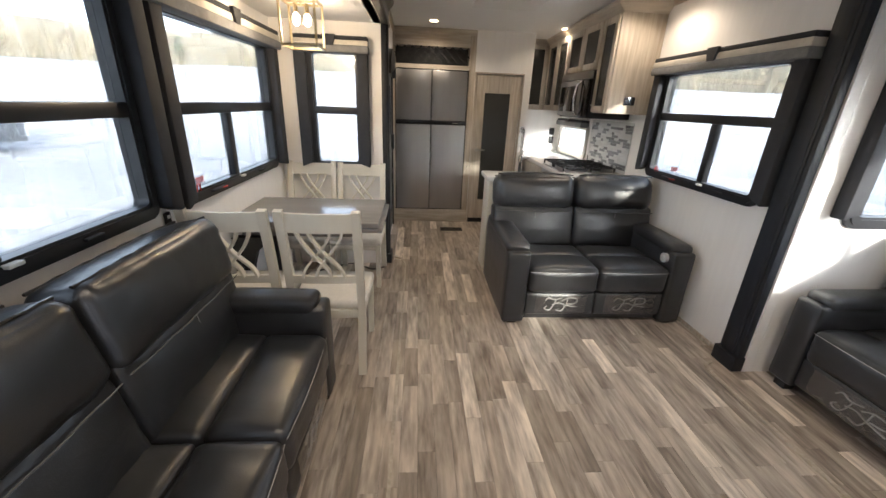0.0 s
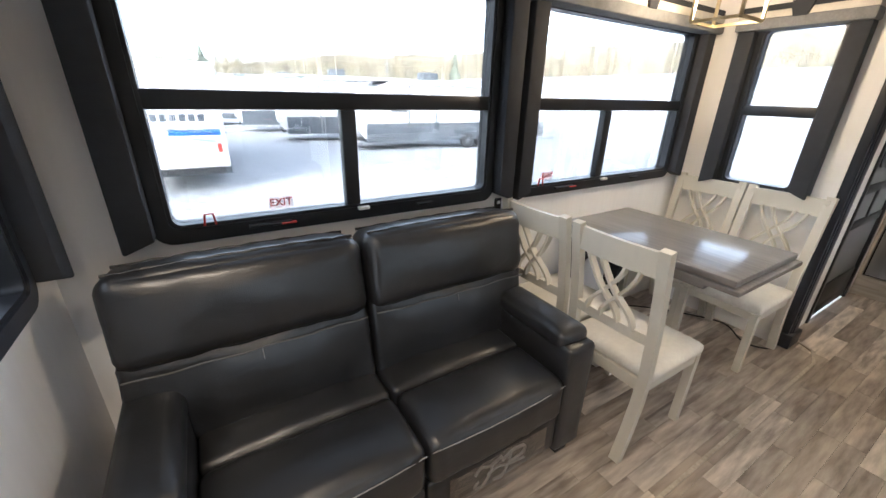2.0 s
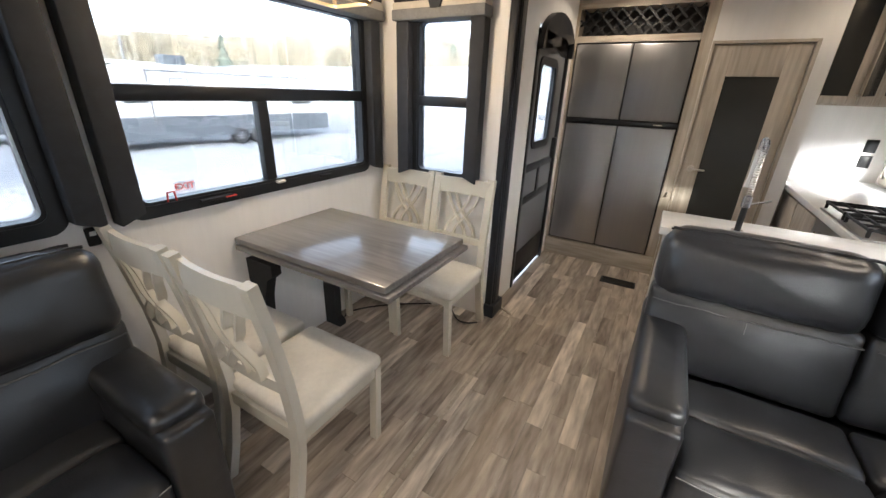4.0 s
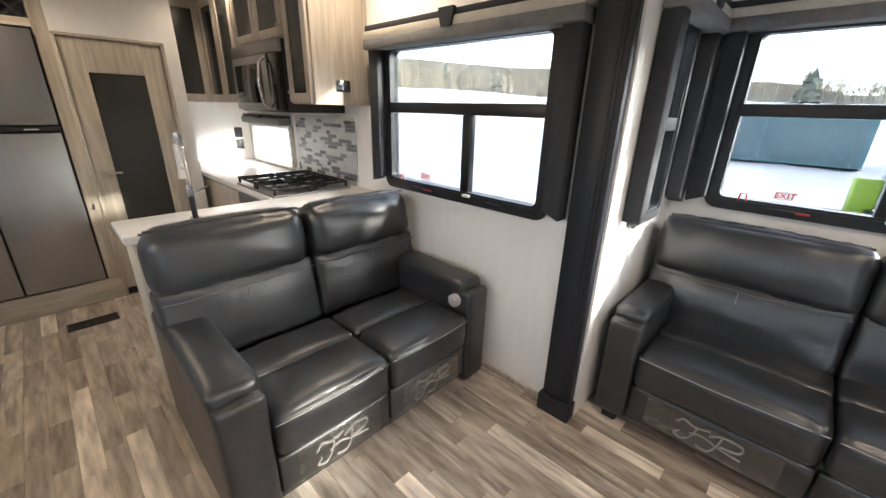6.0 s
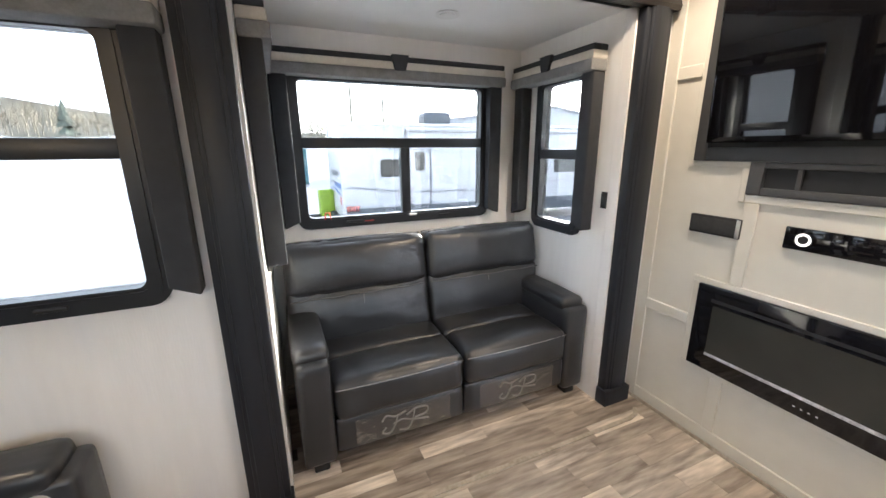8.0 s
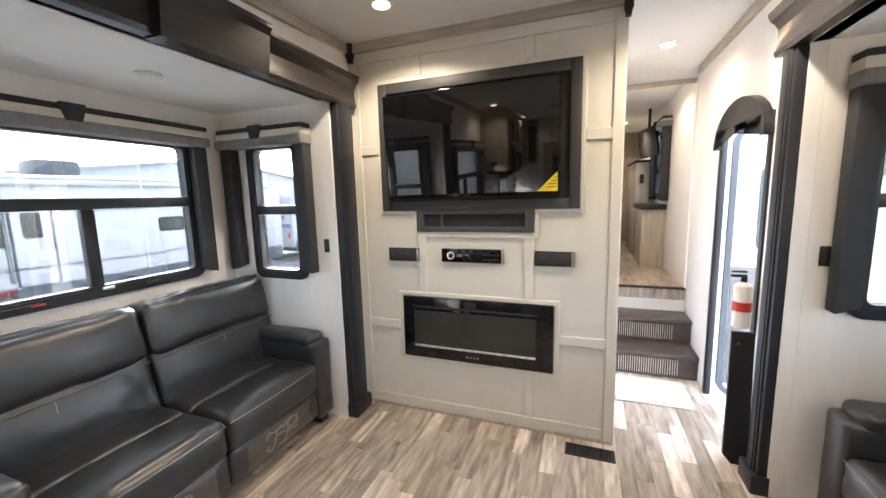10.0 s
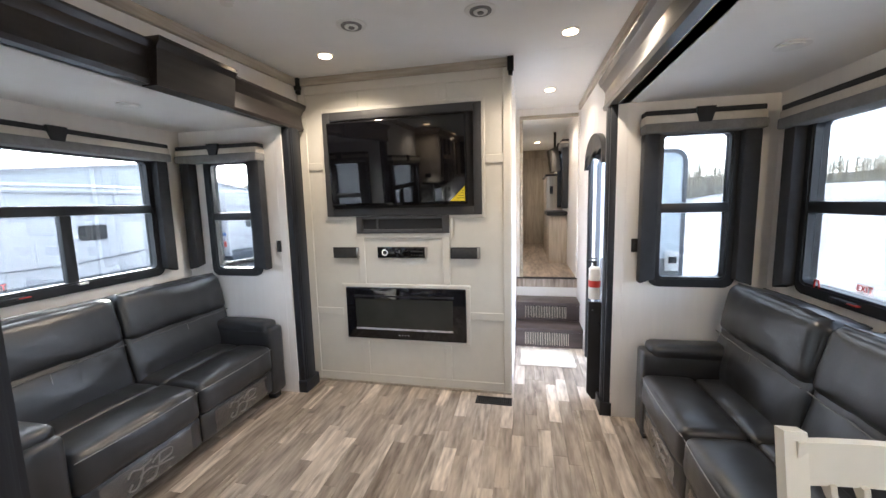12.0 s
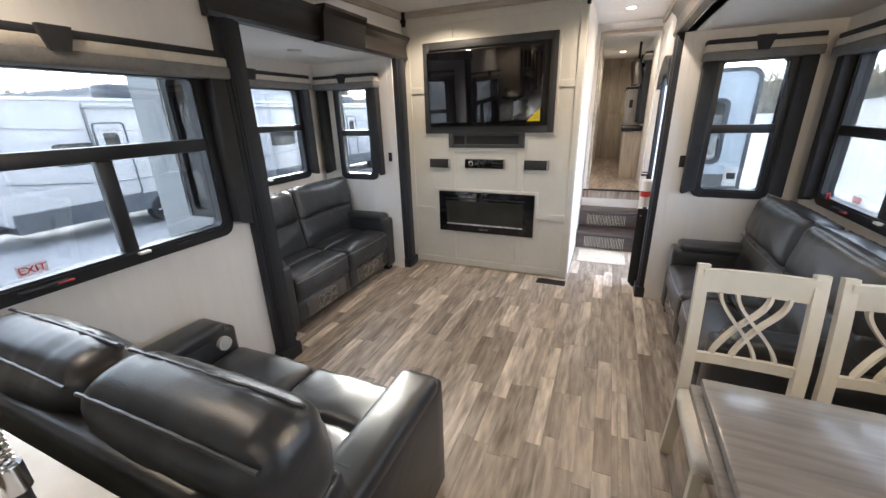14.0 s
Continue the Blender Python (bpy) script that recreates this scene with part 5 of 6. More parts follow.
hoop(bm, rrect(y0 + 0.09, y1 - 0.21, 1.11, 1.75, 0.07), rrect(y0 + 0.135, y1 - 0.255, 1.165, 1.695, 0.04), 0.0, 0.012)
part("window_frame", bm, "black", rdoor)
part("pane", B(y0 + 0.12, y1 - 0.24, 0.02, 0.024, 1.15, 1.71), "glass", rdoor).visible_shadow = False
bm = bmesh.new()
for z in (0.08, 0.72, 0.97):
    rbox(bm, y0 + 0.02, y1 - 0.02, 0.0, 0.012, z - 0.03, z + 0.03, 0.003)
rbox(bm, y0 + 0.02, y1 - 0.02, 0.0, 0.012, 0.03, 0.28, 0.003)
rbox(bm, (y0 + y1) / 2 - 0.03, (y0 + y1) / 2 + 0.03, 0.0, 0.011, 0.72, 0.97, 0.003)
part("rails", bm, "black", rdoor)
bm = B(y1 - 0.085, y1 - 0.03, -0.03, 0.01, 0.98, 1.16, r=0.01)
part("door_handle", bm, "black", rdoor, "black paddle latch")
# entry door, swung fully open outside
ed = thing("door_3", pose(XL - 0.065, D_ENTRY[0] - 0.02, 0, 0, 0, 180), "pale blue-grey entry door swung open outside", "door", kind="structure")
bm = bmesh.new()
hoop(bm, rrect(0.02, 0.72, 0.02, 1.92, 0.10), rrect(0.20, 0.50, 1.10, 1.65, 0.06), -0.02, 0.02)
part("leaf", bm, mat("blue_grey_door", (0.60, 0.68, 0.74), 0.4, var=0.05, scale=4), ed)
bm = bmesh.new()
hoop(bm, rrect(0.0, 0.74, 0.0, 1.94, 0.11), rrect(0.035, 0.705, 0.035, 1.905, 0.09), -0.026, 0.026)
hoop(bm, rrect(0.17, 0.53, 1.07, 1.68, 0.07), rrect(0.21, 0.49, 1.11, 1.64, 0.05), -0.03, 0.03)
part("edge_trim", bm, "rvgrey", ed)
part("pane", B(0.19, 0.51, -0.004, 0.004, 1.09, 1.66), "glass", ed)
for z0, z1 in ((-0.027, -0.0205), (0.0205, 0.027)):
    part("lower_band", B(0.04, 0.70, z0, z1, 0.10, 0.97, r=0.002), "fabric_grey", ed, "grey lower panel")
    latch = part("latch_plate", B(0.585, 0.70, z0 * 1.5, z1 * 1.5, 0.86, 1.04, r=0.004), "white", ed, "white latch plate")
    part("paddle", B(0.61, 0.68, z0 * 2.0, z1 * 2.0, 0.93, 0.99, r=0.004), "rubber", latch, "black paddle")
# fire extinguisher on a black bracket by the entry
fx = thing("fire_extinguisher", pose(-0.265, -0.14, 0.78), "white fire extinguisher with a red label", "extinguisher")
bm = disc(bmesh.new(), (0, 0, 0), 0.042, 0.22, "z")
bmesh.ops.create_uvsphere(bm, u_segments=20, v_segments=8, radius=0.042, matrix=Matrix.Translation((0, 0, 0.22)) @ Matrix.Diagonal((1, 1, 0.6, 1)))
part("cylinder", bm, "white", fx)
part("label_band", disc(bmesh.new(), (0, 0, 0.09), 0.0428, 0.05, "z"), "red", fx)
bm = disc(bmesh.new(), (0, 0, 0.245), 0.014, 0.03, "z", 12)
rbox(bm, -0.012, 0.06, -0.008, 0.008, 0.27, 0.285, 0.004)
rbox(bm, -0.012, 0.055, -0.008, 0.008, 0.295, 0.305, 0.004)
part("valve", bm, "rubber", fx)
gr = thing("fold_step_bracket", pose(0, 0, 0), "tall black folding handrail bracket by the entry", "bracket")
bm = extrude(bmesh.new(), [(-0.36, 0.0), (-0.24, 0.0), (-0.20, 0.05), (-0.20, 0.76), (-0.30, 0.76), (-0.31, 0.32), (-0.36, 0.30)], -0.02, 0.0)
bm.transform(pose(-0.02, -0.10, 0, 0, 0, 0))
part("plate", bm, "rubber", gr)
for p in ((-0.30, 0.10), (-0.30, 0.60), (-0.25, 0.70)):
    part("bolt", disc(bmesh.new(), (p[0], -0.10, p[1]), 0.007, 0.006, "y", 10), "chrome", gr)
# front room glimpsed up the steps
cb = thing("dresser", pose(0, 0, 0), "whitewashed oak dresser with a dark top", "dresser")
part("body", B(XL + 0.003, -0.09, -3.35, -2.75, LAND, LAND + 0.68, r=0.004), "wood", cb)
part("top", B(XL + 0.003, -0.06, -3.40, -2.70, LAND + 0.682, LAND + 0.74, r=0.01), "dark", cb, "dark worktop")
tc_ = thing("wardrobe", pose(0, 0, 0), "whitewashed oak tall cabinet with a dark top", "cabinet")
part("body", B(XL + 0.003, -0.10, -4.6, -3.6, LAND, LAND + 1.28, r=0.004), "wood", tc_)
part("top", B(XL + 0.003, -0.08, -4.62, -3.58, LAND + 1.282, LAND + 1.31, r=0.004), "dark", tc_)
part("switch_plate", B(-0.2, -0.15, -3.598, -3.592, LAND + 1.0, LAND + 1.12, r=0.003), "rubber", tc_)
fd = thing("door_4", pose(0, 0, 0), "whitewashed oak door at the end of the hall", "door", kind="structure")
part("leaf", B(-0.30, 0.25, -5.32, -5.28, LAND, LAND + 1.75, r=0.004), "wood", fd)
bm = bmesh.new()
for x0, x1, z0, z1 in ((-0.25, -0.05, 0.9, 1.68), (0.0, 0.2, 0.9, 1.68), (-0.25, -0.05, 0.1, 0.8), (0.0, 0.2, 0.1, 0.8)):
    rbox(bm, x0, x1, -5.282, -5.272, LAND + z0, LAND + z1, 0.005)
part("panel", bm, "wood", fd)
solid("wall_hall_end", B(XL, 0.34, -5.40, -5.33, LAND, 2.6), "wood", "oak-panelled end wall of the front room", "wall", kind="structure")
arm = thing("television", pose(0, 0, 0), "small black television on a ceiling arm, edge on", "television")
part("arm", tube(bmesh.new(), [(-0.20, -3.3, 2.53), (-0.20, -3.3, 2.30), (-0.22, -3.25, 2.25)], 0.018), "rubber", arm)
bm = B(-0.02, 0.02, -0.3, 0.3, -0.18, 0.18, r=0.006)
bm.transform(pose(-0.20, -3.3, 2.12, 0, 8, 12))
part("screen", bm, "gloss", arm)
for nm, m in (("by the sofa arm", FPY(LY0)), ("by the sofa's end", FPY(RY0))):
    s = thing("light_switch", m, "black switch plate " + nm, "switch", "slide-out switches")
    u = 0.462 if "arm" in nm else -2.135
    part("plate", B(u - 0.02, u + 0.02, -0.008, -0.001, 1.165, 1.255, r=0.006), "rubber", s)
    part("rocker", B(u - 0.008, u + 0.008, -0.012, -0.008, 1.19, 1.23, r=0.003), "black", s)


# ---- ceiling fittings ----
def downlight(x, y, z, on=True, power=0.38):
    t = thing("ceiling_light", pose(x, y, z), "round white recessed ceiling light, " + ("lit" if on else "unlit"), "light", "recessed ceiling lights")
    bm = disc(bmesh.new(), (0, 0, 0), 0.055, -0.008, "z", 28, r2=0.062)
    part("trim_ring", bm, "white", t)
    part("lens", disc(bmesh.new(), (0, 0, -0.008), 0.042, -0.004, "z", 24), "lens" if on else "white", t)
    if on:
        l = new("downlight_lamp", bpy.data.lights.new("downlight_lamp", "SPOT"))
        l.data.energy, l.data.color, l.data.spot_size, l.data.spot_blend, l.data.shadow_soft_size = power, (1.0, 0.80, 0.58), radians(150), 0.6, 0.04
        l.parent = t
        l.location = (0, 0, -0.03)
    return t


for x, y, p in ((1.55, 0.36, 1.1), (-0.02, 0.30, 1.1), (0.02, -0.95, 0.35), (0.13, 4.72, 0.55), (1.60, 4.75, 0.36), (1.75, 3.2, 0.5)):
    downlight(x, y, cz(y), power=p)
for x, y in ((-0.02, -2.05), (0.03, -4.2)):
    downlight(x, y, cz(y), power=0.4)
downlight(-0.80, 0.95, LZ, on=False)
downlight(2.50, 0.95, RZ, on=False)
for x, y in ((1.18, 0.74), (0.47, 0.72)):
    v = thing("ceiling_vent", pose(x, y, cz(y)), "round white louvred ceiling vent", "vent", "round ceiling vents")
    for k, r in enumerate((0.085, 0.062, 0.042, 0.022)):
        bm = disc(bmesh.new(), (0, 0, 0), r, -0.008 - 0.004 * k, "z", 28, r2=r - 0.006)
        part("ring", bm, "white" if k % 2 == 0 else "fabric_grey", v)
v = thing("smoke_detector", pose(1.62, 1.15, cz(1.15)), "small round white ceiling sensor", "detector")
part("body", disc(bmesh.new(), (0, 0, 0), 0.035, -0.018, "z", 24, r2=0.028), "white", v)
ac = thing("air_conditioner_grille", pose(0.75, 3.85, cz(3.85)), "flat white air conditioner cover in the ceiling", "vent")
part("cover", B(-0.3, 0.3, -0.22, 0.22, -0.035, -0.001, r=0.02, seg=3), "white", ac)

# cage pendant over the table
pe = thing("pendant_lamp", pose(-0.73, 2.68, LZ), "brass cage pendant with two lit bulbs", "lamp")
s, zb, zt = 0.10, -0.30, -0.06
for sx in (-1, 1):
    for sy in (-1, 1):
        part("cage_bar", B(sx * s - 0.006, sx * s + 0.006, sy * s - 0.006, sy * s + 0.006, zb, zt), "brass", pe)
for z in (zb, zt):
    for a in (-1, 1):
        part("cage_bar", B(-s + 0.006, s - 0.006, a * s - 0.006, a * s + 0.006, z - 0.006, z + 0.006), "brass", pe)
        part("cage_bar", B(a * s - 0.006, a * s + 0.006, -s + 0.006, s - 0.006, z - 0.006, z + 0.006), "brass", pe)
part("canopy", disc(bmesh.new(), (0, 0, 0), 0.06, -0.02, "z"), "brass", pe)
bm = bmesh.new()
tube(bm, [(0, 0, -0.02), (0, 0, zt - 0.02)], 0.006)
rbox(bm, -0.1, 0.1, -0.005, 0.005, zt - 0.005, zt + 0.005)
part("stem", bm, "brass", pe)
for k in (-1, 1):
    bm = disc(bmesh.new(), (k * 0.03, 0.01 * k, zt - 0.06), 0.012, 0.05, "z", 14)
    sock = part("socket", bm, "brass", pe)
    bm = bmesh.new()
    bmesh.ops.create_uvsphere(bm, u_segments=16, v_segments=12, radius=0.022, matrix=Matrix.Translation((k * 0.03, 0.01 * k, zt - 0.095)) @ Matrix.Diagonal((1, 1, 1.6, 1)))
    part("bulb", bm, "bulb", sock, "lit clear bulb")
pl = new("pendant_glow", bpy.data.lights.new("pendant_glow", "POINT"))
pl.data.energy, pl.data.color, pl.data.shadow_soft_size = 0.45, (1.0, 0.76, 0.5), 0.03
pl.location = (-0.73, 2.68, LZ - 0.21)


# ---- outdoors ----
GZ = -1.05
bm = bmesh.new()
N = 70
ks = [math.copysign(abs(i / N) ** 2.6 * 1200 + abs(i) * 0.25, i) for i in range(-N, N + 1)]
grid = []
for a in ks:
    row = []
    for b in ks:
        d = math.hypot(a, b)
        h = 0.12 * noise.noise(Vector((a * 0.35, b * 0.35, 0))) + 0.5 * max(0.0, min(1.0, (d - 14) / 40)) * noise.noise(Vector((a * 0.05, b * 0.05, 3)))
        # banked snow beside the rear corner and along the far road
        for px, py, pr, ph in ((6.0, 9.0, 2.6, 1.3), (4.8, 6.4, 1.7, 0.9), (-5.5, 10.5, 3.2, 1.1), (-8.0, 6.5, 2.2, 0.7), (9.0, 5.0, 3.0, 1.2)):
            h += ph * math.exp(-((a - px) ** 2 + (b - py) ** 2) / pr ** 2)
        if b > 24 or a < -45 or a > 60:
            h += 5.0 * max(0.0, min(1.0, max((b - 24) / 14, (-a - 45) / 25, (a - 60) / 25)))
        h += 0.10 * noise.noise(Vector((a * 1.1, b * 1.1, 5))) * min(1.0, max(0.0, (d - 4) / 2)) * (d < 40)
        if d < 4.5:
            h *= 0.3
        row.append(bm.verts.new((a, b, GZ + h)))
    grid.append(row)
for i in range(len(ks) - 1):
    for j in range(len(ks) - 1):
        bm.faces.new((grid[i][j], grid[i + 1][j], grid[i + 1][j + 1], grid[i][j + 1]))
solid("ground", bm, "snow", "snow-covered lot with ploughed banks", "ground", kind="structure", sharp=80)

# hanging skirt of our own trailer under the floor
solid("undercarriage", B(XL - 0.06, XR + 0.06, -6.2, YB + 0.06, -0.35, -0.101), "rvgrey", "dark belly of the trailer", "trailer", kind="structure")


BLUE = mat("blue_vinyl", (0.03, 0.12, 0.4), 0.4, var=0.1, scale=4)


def trailer(m, length, h, label, stripe="rvgrey", door=2.0, wheels=0.55, ac_unit=True, nose=False, skirt=0.86):
    """A travel trailer. Local: long side along x, near side at y = 0 facing -y."""
    t = thing("travel_trailer", m, label, "trailer", "parked trailers")
    bm = bmesh.new()
    if nose:
        extrude(bm, [(0, 0.6), (length, 0.6), (length, h), (1.4, h), (0.5, h - 0.35), (-0.3, 1.5), (-0.3, 1.0)], 0.0, 2.45)
    else:
        rbox(bm, 0, length, 0, 2.45, 0.6, h, 0.06)
    part("shell", bm, "rvwhite", t)
    part("roof_cap", B(-0.02, length + 0.02, -0.03, 2.48, h - 0.02, h + 0.06, r=0.03), "white", t)
    part("skirt", B(0.1, length - 0.1, -0.012, 2.4, 0.42, skirt), stripe, t)
    bm = bmesh.new()
    sweep(bm, [(0.1, -0.006, h - 0.55), (length * 0.35, -0.006, h - 0.75), (length * 0.6, -0.006, h - 0.72), (length * 0.9, -0.006, h - 1.05)], rect(0.012, 0.05), up=(0, 1, 0))
    part("stripe", bm, "fabric_grey", t)
    bm = bmesh.new()
    sweep(bm, [(length * 0.02, -0.006, 1.5), (length * 0.2, -0.006, 1.28), (length * 0.5, -0.006, 1.22), (length * 0.97, -0.006, 1.55)], rect(0.012, 0.09), up=(0, 1, 0))
    part("stripe", bm, "rvgrey", t, "dark swept stripe")
    for k in range(6):
        part("lettering_bar", B(length * 0.60 + 0.17 * k, length * 0.60 + 0.17 * k + 0.12, -0.006, -0.001, h - 0.62, h - 0.44), "rvgrey", t)
    for k, zz in enumerate((1.98, 1.78)):
        bm = sweep(bmesh.new(), [(-0.006, 0.25, zz - 0.5), (-0.006, 1.2, zz - 0.38), (-0.006, 2.2, zz - 0.46)], rect(0.012, 0.07), up=(1, 0, 0))
        part("end_stripe", bm, BLUE if k else "fabric_grey", t, "blue swept stripe" if k else "grey swept stripe")
    for k in range(7):
        part("end_lettering_bar", B(-0.008, -0.001, 0.42 + 0.2 * k, 0.56 + 0.2 * k, 1.78, 1.95), "rvgrey", t)
    part("end_badge", extrude(bmesh.new(), [(-0.014, 1.44), (-0.002, 1.44), (-0.002, 1.58), (-0.014, 1.58)], 0.12, 1.25), BLUE, t, "bold blue stripe") if not nose else None
    part("bumper", B(-0.14, -0.002, 0.15, 2.3, 0.5, 0.62), "tyre", t)
    for yy in (0.14, 2.2):
        part("tail_light", B(-0.02, -0.001, yy, yy + 0.1, 1.0, 1.22), "red", t)
    for x, w, z, hh in ((length * 0.12, 0.8, 1.75, 0.5), (length * 0.78, 1.2, 1.7, 0.65), (length * 0.52, 0.7, 1.8, 0.4)):
        wnd = part("window", extrude(bmesh.new(), rrect(x, x + w, z, z + hh, 0.08), -0.012, -0.001), "rubber", t)
        part("pane", extrude(bmesh.new(), rrect(x + 0.04, x + w - 0.04, z + 0.04, z + hh - 0.04, 0.06), -0.016, -0.0125), "cabglass", wnd)
    if door:
        bm = bmesh.new()
        hoop(bm, rrect(door, door + 0.72, 0.85, 2.7, 0.1), rrect(door + 0.04, door + 0.68, 0.89, 2.66, 0.08), -0.02, -0.001)
        d = part("door", bm, "rvgrey", t)
        part("door_window", extrude(bmesh.new(), rrect(door + 0.2, door + 0.52, 1.9, 2.45, 0.06), -0.016, -0.001), "cabglass", d)
    for k in (-0.45, 0.45):
        c = length * wheels + k
        bm = disc(bmesh.new(), (c, -0.02, 0.36), 0.36, 0.25, "y", 24)
        wh = part("wheel", bm, "tyre", t)
        bm = bmesh.new()
        for s in range(6):
            a = 2 * math.pi * s / 6
            sweep(bm, [(c, -0.03, 0.36), (c + 0.2 * math.cos(a), -0.03, 0.36 + 0.2 * math.sin(a))], rect(0.05, 0.02), up=(0, 1, 0))
        part("rim", bm, "chrome", wh)
    if ac_unit:
        part("roof_unit", B(length * 0.28, length * 0.28 + 0.85, 0.25, 0.95, h + 0.06, h + 0.42, r=0.08), "rvgrey", t)
    part("awning", tube(bmesh.new(), [(length * 0.2, -0.08, h - 0.12), (length * 0.95, -0.08, h - 0.12)], 0.06), "rvwhite", t)
    part("awning_arm", B(length * 0.2, length * 0.2 + 0.05, -0.06, -0.002, 1.0, h - 0.15), "fabric_grey", t)
    return t


G = GZ
trailer(pose(11.6, 0.1, G, 0, 0, -90), 9.5, 3.2, "white travel trailer parked alongside", door=2.0, wheels=0.38)
trailer(pose(11.9, -10.3, G, 0, 0, -92), 8.0, 3.2, "white travel trailer with grey skirt", door=2.0)
trailer(pose(-11.6, 1.15, G, 0, 0, 180), 8.0, 3.1, "white and blue trailer seen from its rear end", door=0, ac_unit=False)
trailer(pose(-17, 7.0, G, 0, 0, 88), 11.0, 3.1, "long white trailer with dark skirt across the lot", door=3.0, nose=True, skirt=1.25)
trailer(pose(-22, 4.5, G, 0, 0, 84), 9.0, 3.3, "white trailer in the second row", door=0, nose=True, skirt=1.3)
trailer(pose(-29, 3.0, G, 0, 0, 82), 9.0, 3.3, "white trailer in the third row", door=0, nose=True, skirt=1.3)
trailer(pose(-36, 1.0, G, 0, 0, 82), 9.0, 3.3, "white trailer in the far row", door=0, nose=True)
trailer(pose(-20, -9, G, 0, 0, 65), 9.0, 3.2, "white trailer in the front row", door=2.0, nose=True, skirt=1.2)
trailer(pose(-17, -19, G, 0, 0, 55), 9.0, 3.2, "white trailer parked further off", door=2.0, nose=True)
trailer(pose(-30, -18, G, 0, 0, 60), 9.0, 3.2, "white trailer in the far row", door=2.0, nose=True)

# grey sheds, container and a green machine beyond the near trailer
bld = thing("warehouse", pose(26, -7, G, 0, 0, -88), "long pale grey metal building with a low roof", "building")
bm = extrude(bmesh.new(), [(0, 0), (24, 0), (24, 4.2), (12, 5.6), (0, 4.2)], 0, 14)
part("wall", bm, mat("pale_metal_siding", (0.5, 0.52, 0.54), 0.5, var=0.06, scale=2, stretch=(8, 8, 0.2)), bld)
bm = bmesh.new()
sweep(bm, [(-0.4, 7, 4.1), (12, 7, 5.68), (24.4, 7, 4.1)], rect(14.6, 0.15), up=(0, 0, 1))
part("roof", bm, "snow", bld)
for k in range(3):
    part("bay_door", B(3 + 7 * k, 6.5 + 7 * k, -0.06, -0.001, 0, 3.4), "rvwhite", bld)
ct = thing("shipping_container", pose(30.0, 7.5, G, 0, 0, -90), "dark teal shipping container in the snow", "container")
bm = B(0, 8, 0, 2.4, 0.1, 2.6)
part("box", bm, mat("teal_paint", (0.05, 0.13, 0.14), 0.5, var=0.15, scale=3), ct)
for k in range(31):
    part("rib", B(0.1 + 0.25 * k, 0.2 + 0.25 * k, -0.03, -0.001, 0.2, 2.5), "rvgrey", ct)
gm = thing("loader", pose(13.2, 0.55, G, 0, 0, -85) @ Matrix.Scale(0.65, 4), "bright green loader parked by the trailer", "vehicle")
part("cab", B(0, 0.7, 0, 0.6, 0.5, 2.0, r=0.08), mat("lime_paint", (0.24, 0.36, 0.03), 0.4, var=0.1, scale=4), gm)
part("arm", B(-0.6, 0.2, 0.1, 0.4, 0.5, 0.8, r=0.05), "rubber", gm)
for k in (0.05, 0.65):
    part("wheel", disc(bmesh.new(), (k, -0.02, 0.3), 0.3, 0.2, "y"), "tyre", gm)
tr = thing("tractor", pose(8.0, -12.5, G, 0, 0, -60), "blue tractor with large wheels", "vehicle")
part("hood", B(0, 1.6, 0, 0.8, 0.7, 1.4, r=0.08), mat("blue_paint", (0.03, 0.12, 0.35), 0.4, var=0.1, scale=4), tr)
part("cab", B(-0.9, 0, 0, 0.9, 0.8, 2.3, r=0.06), "cabglass", tr)
for c, r in ((-0.5, 0.7), (1.3, 0.45)):
    part("wheel", disc(bmesh.new(), (c, -0.2, r), r, 0.3, "y"), "tyre", tr)

# pole sign and utility poles
for x, y, h in ((-45, 20.5, 8.0),):
    sg = thing("road_sign", pose(x, y, G), "tall pole sign panel by the road", "sign")
    part("panel", B(-0.1, 0.1, -0.8, 0.8, h - 1.6, h), "rvwhite", sg)
    part("pole", disc(bmesh.new(), (0, 0, 0), 0.12, h - 1.6, "z", 10), "fabric_grey", sg)
for x, y in ((45, -6.7), (45, -10.3)):
    up_ = thing("utility_pole", pose(x, y, G), "dark wooden utility pole with cross arms", "pole", "utility poles")
    part("shaft", disc(bmesh.new(), (0, 0, 0), 0.16, 11, "z", 10, r2=0.1), "bark", up_)
    part("cross_arm", B(-0.08, 0.08, -1.2, 1.2, 10.0, 10.15), "bark", up_)

# far woods: leafless crowns and evergreens as many thin spires
rng = random.Random(3)


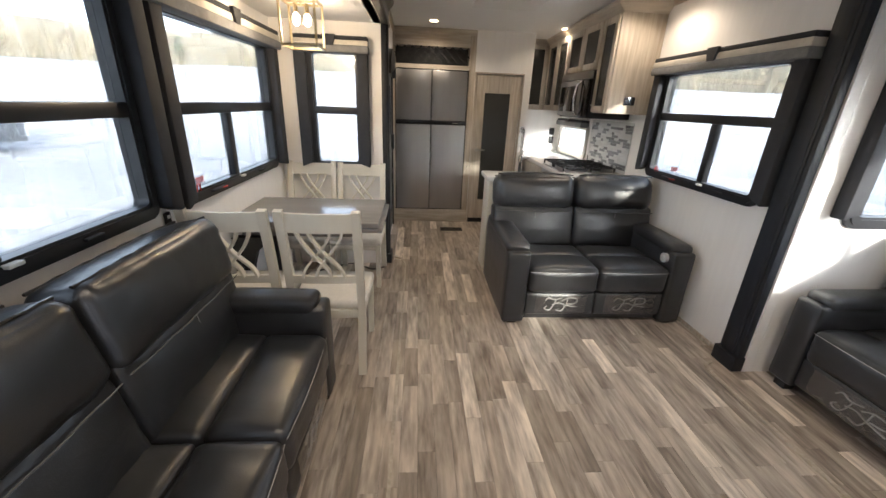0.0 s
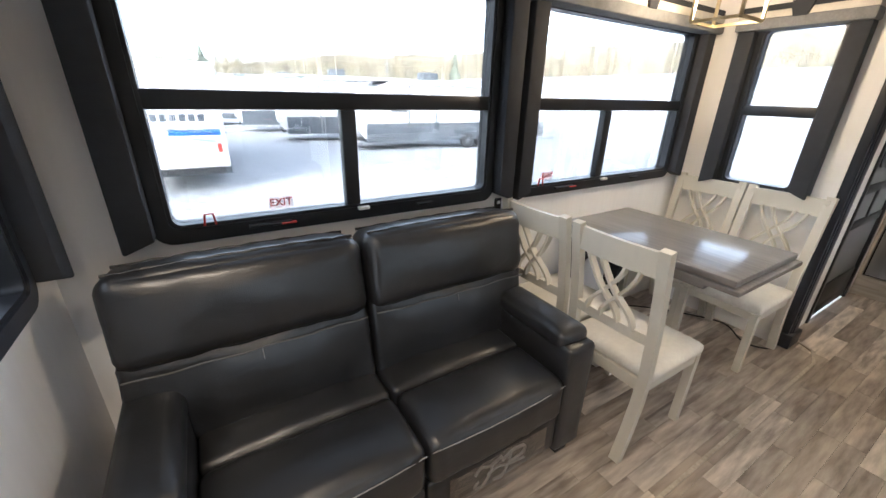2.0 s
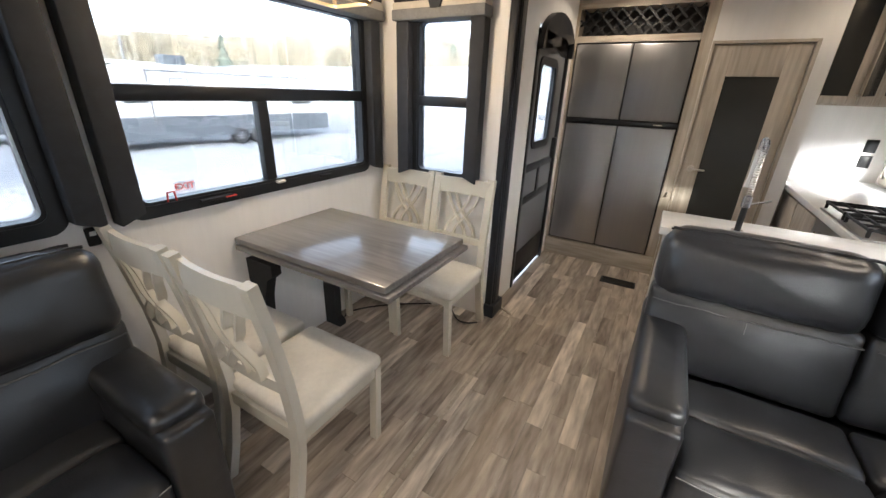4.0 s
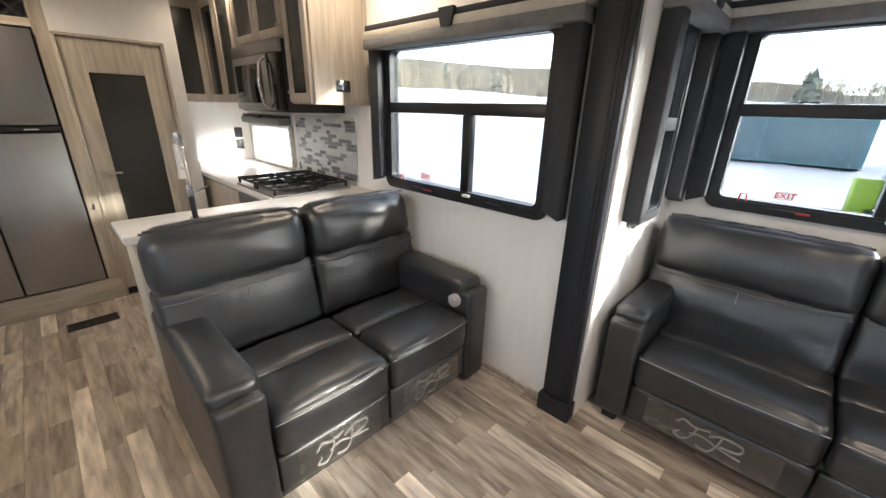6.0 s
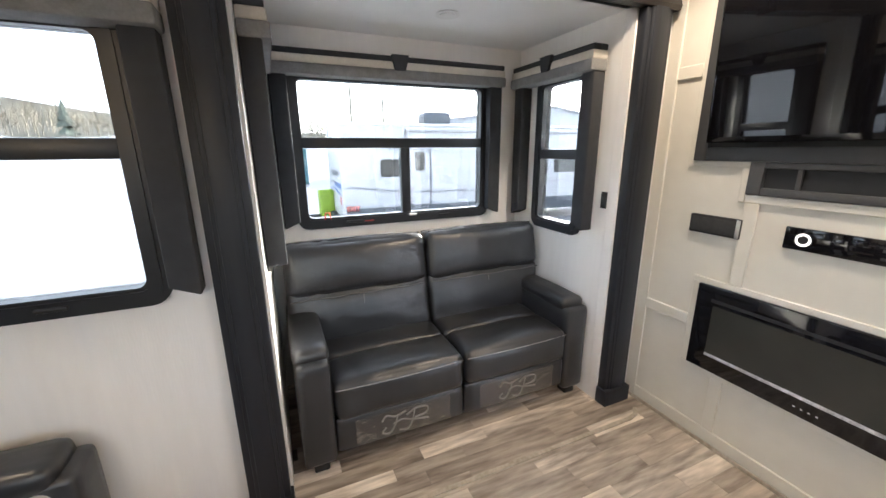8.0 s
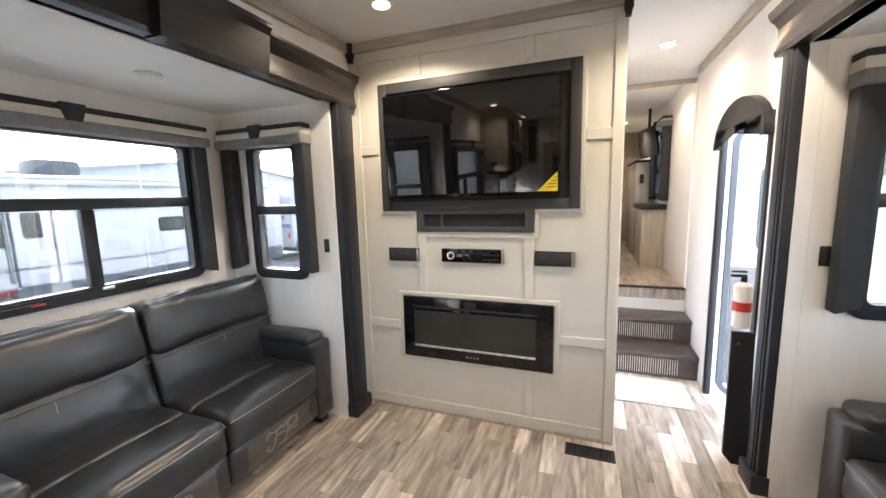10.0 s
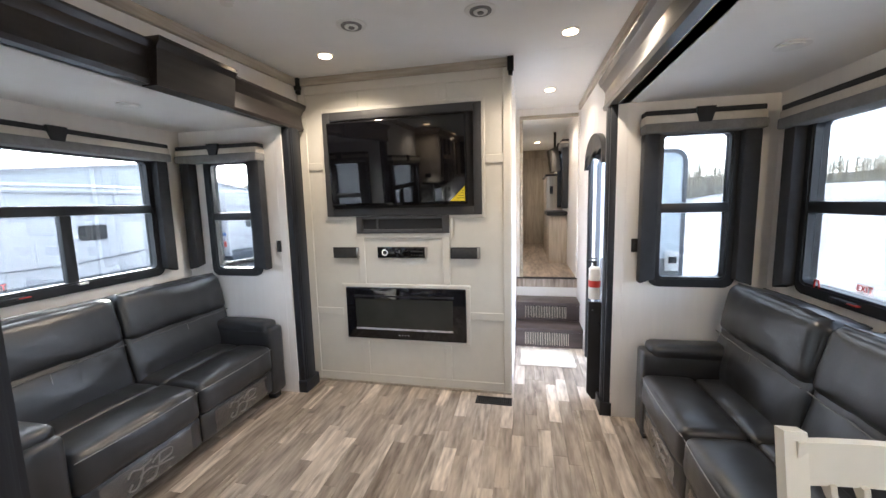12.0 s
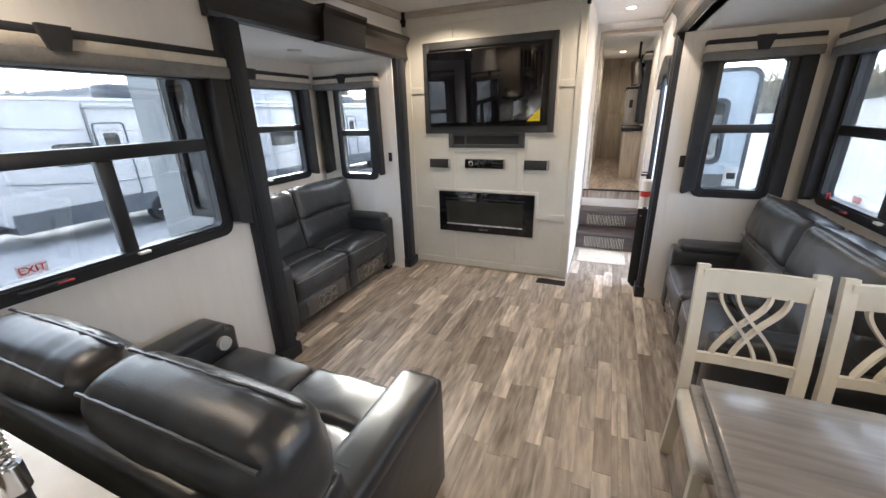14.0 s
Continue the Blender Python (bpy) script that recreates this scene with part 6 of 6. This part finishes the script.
def woods(name, label, spots, material, kind_ever):
    verts, faces = [], []
    for x, y, z, h, w in spots:
        if kind_ever:
            for k in range(5):
                z0, z1, r = z + h * (0.1 + 0.17 * k), z + h * (0.42 + 0.15 * k), w * (1 - 0.17 * k)
                b = len(verts)
                m = 7
                for i in range(m):
                    a = 2 * math.pi * i / m + rng.random()
                    rr = r * rng.uniform(0.7, 1.15)
                    verts.append((x + rr * math.cos(a), y + rr * math.sin(a), z0 + rng.uniform(-0.3, 0.3)))
                verts.append((x, y, z1))
                faces += [(b + i, b + (i + 1) % m, b + m) for i in range(m)]
        else:
            b = len(verts)
            verts += [(x - 0.12, y, z), (x + 0.12, y, z), (x, y + 0.12, z), (x, y, z + h)]
            faces += [(b, b + 1, b + 3), (b + 1, b + 2, b + 3), (b + 2, b, b + 3)]
            for k in range(16):
                f = rng.uniform(0.25, 0.95)
                a, l = rng.uniform(0, 6.28), w * (1.15 - f) * rng.uniform(0.6, 1.2)
                c = Vector((x, y, z + h * f))
                e = c + Vector((l * math.cos(a), l * math.sin(a), l * rng.uniform(0.5, 1.2)))
                b = len(verts)
                t = 0.10 * (1.2 - f)
                verts += [(c.x, c.y, c.z - t), (c.x, c.y, c.z + t), (c.x + t, c.y + t, c.z), tuple(e)]
                faces += [(b, b + 1, b + 3), (b + 1, b + 2, b + 3), (b + 2, b, b + 3)]
    me = bpy.data.meshes.new(name)
    me.from_pydata(verts, [], faces)
    me.materials.append(M[material])
    return tagged(new(name, me), label, "woods", kind="stuff")


bare, ever = [], []
for i in range(3200):
    a = rng.uniform(0, 2 * math.pi)
    r = rng.uniform(80, 135)
    x, y = r * math.cos(a), r * math.sin(a)
    z = GZ + 4.0 + (r - 80) * (0.05 + 0.10 * max(0.0, math.sin(a)))
    (ever if rng.random() < 0.005 else bare).append((x, y, z, rng.uniform(4, 6.5), rng.uniform(1.2, 2.4)))
woods("bare_woods", "leafless brown woods along the far ridge", bare, "bark", False)
woods("evergreen_woods", "evergreens among the far woods, paled by painted haze", ever, "ever", True)
# wooded ridge behind the trees, haze painted into its colour
bm = bmesh.new()
pr = None
for i in range(121):
    a = 2 * math.pi * i / 120
    h = 8.5 + 12.0 * max(0.0, math.sin(a)) ** 0.7 + 2.0 * noise.noise(Vector((math.cos(a) * 5, math.sin(a) * 5, 0)))
    cur = [bm.verts.new((150 * math.cos(a), 150 * math.sin(a), z)) for z in (GZ - 2, GZ + h)]
    if pr:
        bm.faces.new((pr[0], cur[0], cur[1], pr[1]))
    pr = cur
solid("backdrop", bm, "ridge", "distant wooded ridge", "backdrop", kind="structure", sharp=80)

# ---- floor planks ----
rng = random.Random(11)
PW, GAP = 0.083, 0.0012
plank_mesh = {}
count = 0


def plank_area(x0, x1, y0, y1, base):
    global count
    i = 0
    x = x0
    while x < x1 - 0.01:
        w = min(PW, x1 - x)
        y = y0 - rng.uniform(0, 0.8)
        while y < y1:
            l = rng.choice((0.36, 0.55, 0.72))
            a, b = max(y, y0), min(y + l, y1)
            if b - a > 0.03:
                key = (round(w, 3), round(b - a, 3))
                if key not in plank_mesh:
                    plank_mesh[key] = mesh_of(B(0, key[0] - GAP, 0, key[1] - GAP, -0.006, 0.0), "plank", "plank")
                ob = new("plank", plank_mesh[key])
                ob.parent = base
                ob.location = (x, a, 0)
                count += 1
            y += l
        x += PW


plank_area(XL, XR, -1.12, FY, floor)
plank_area(LX, XL, LY0, 3.6, floor_l)
plank_area(XR, RX, RY0, RY1, floor_r)
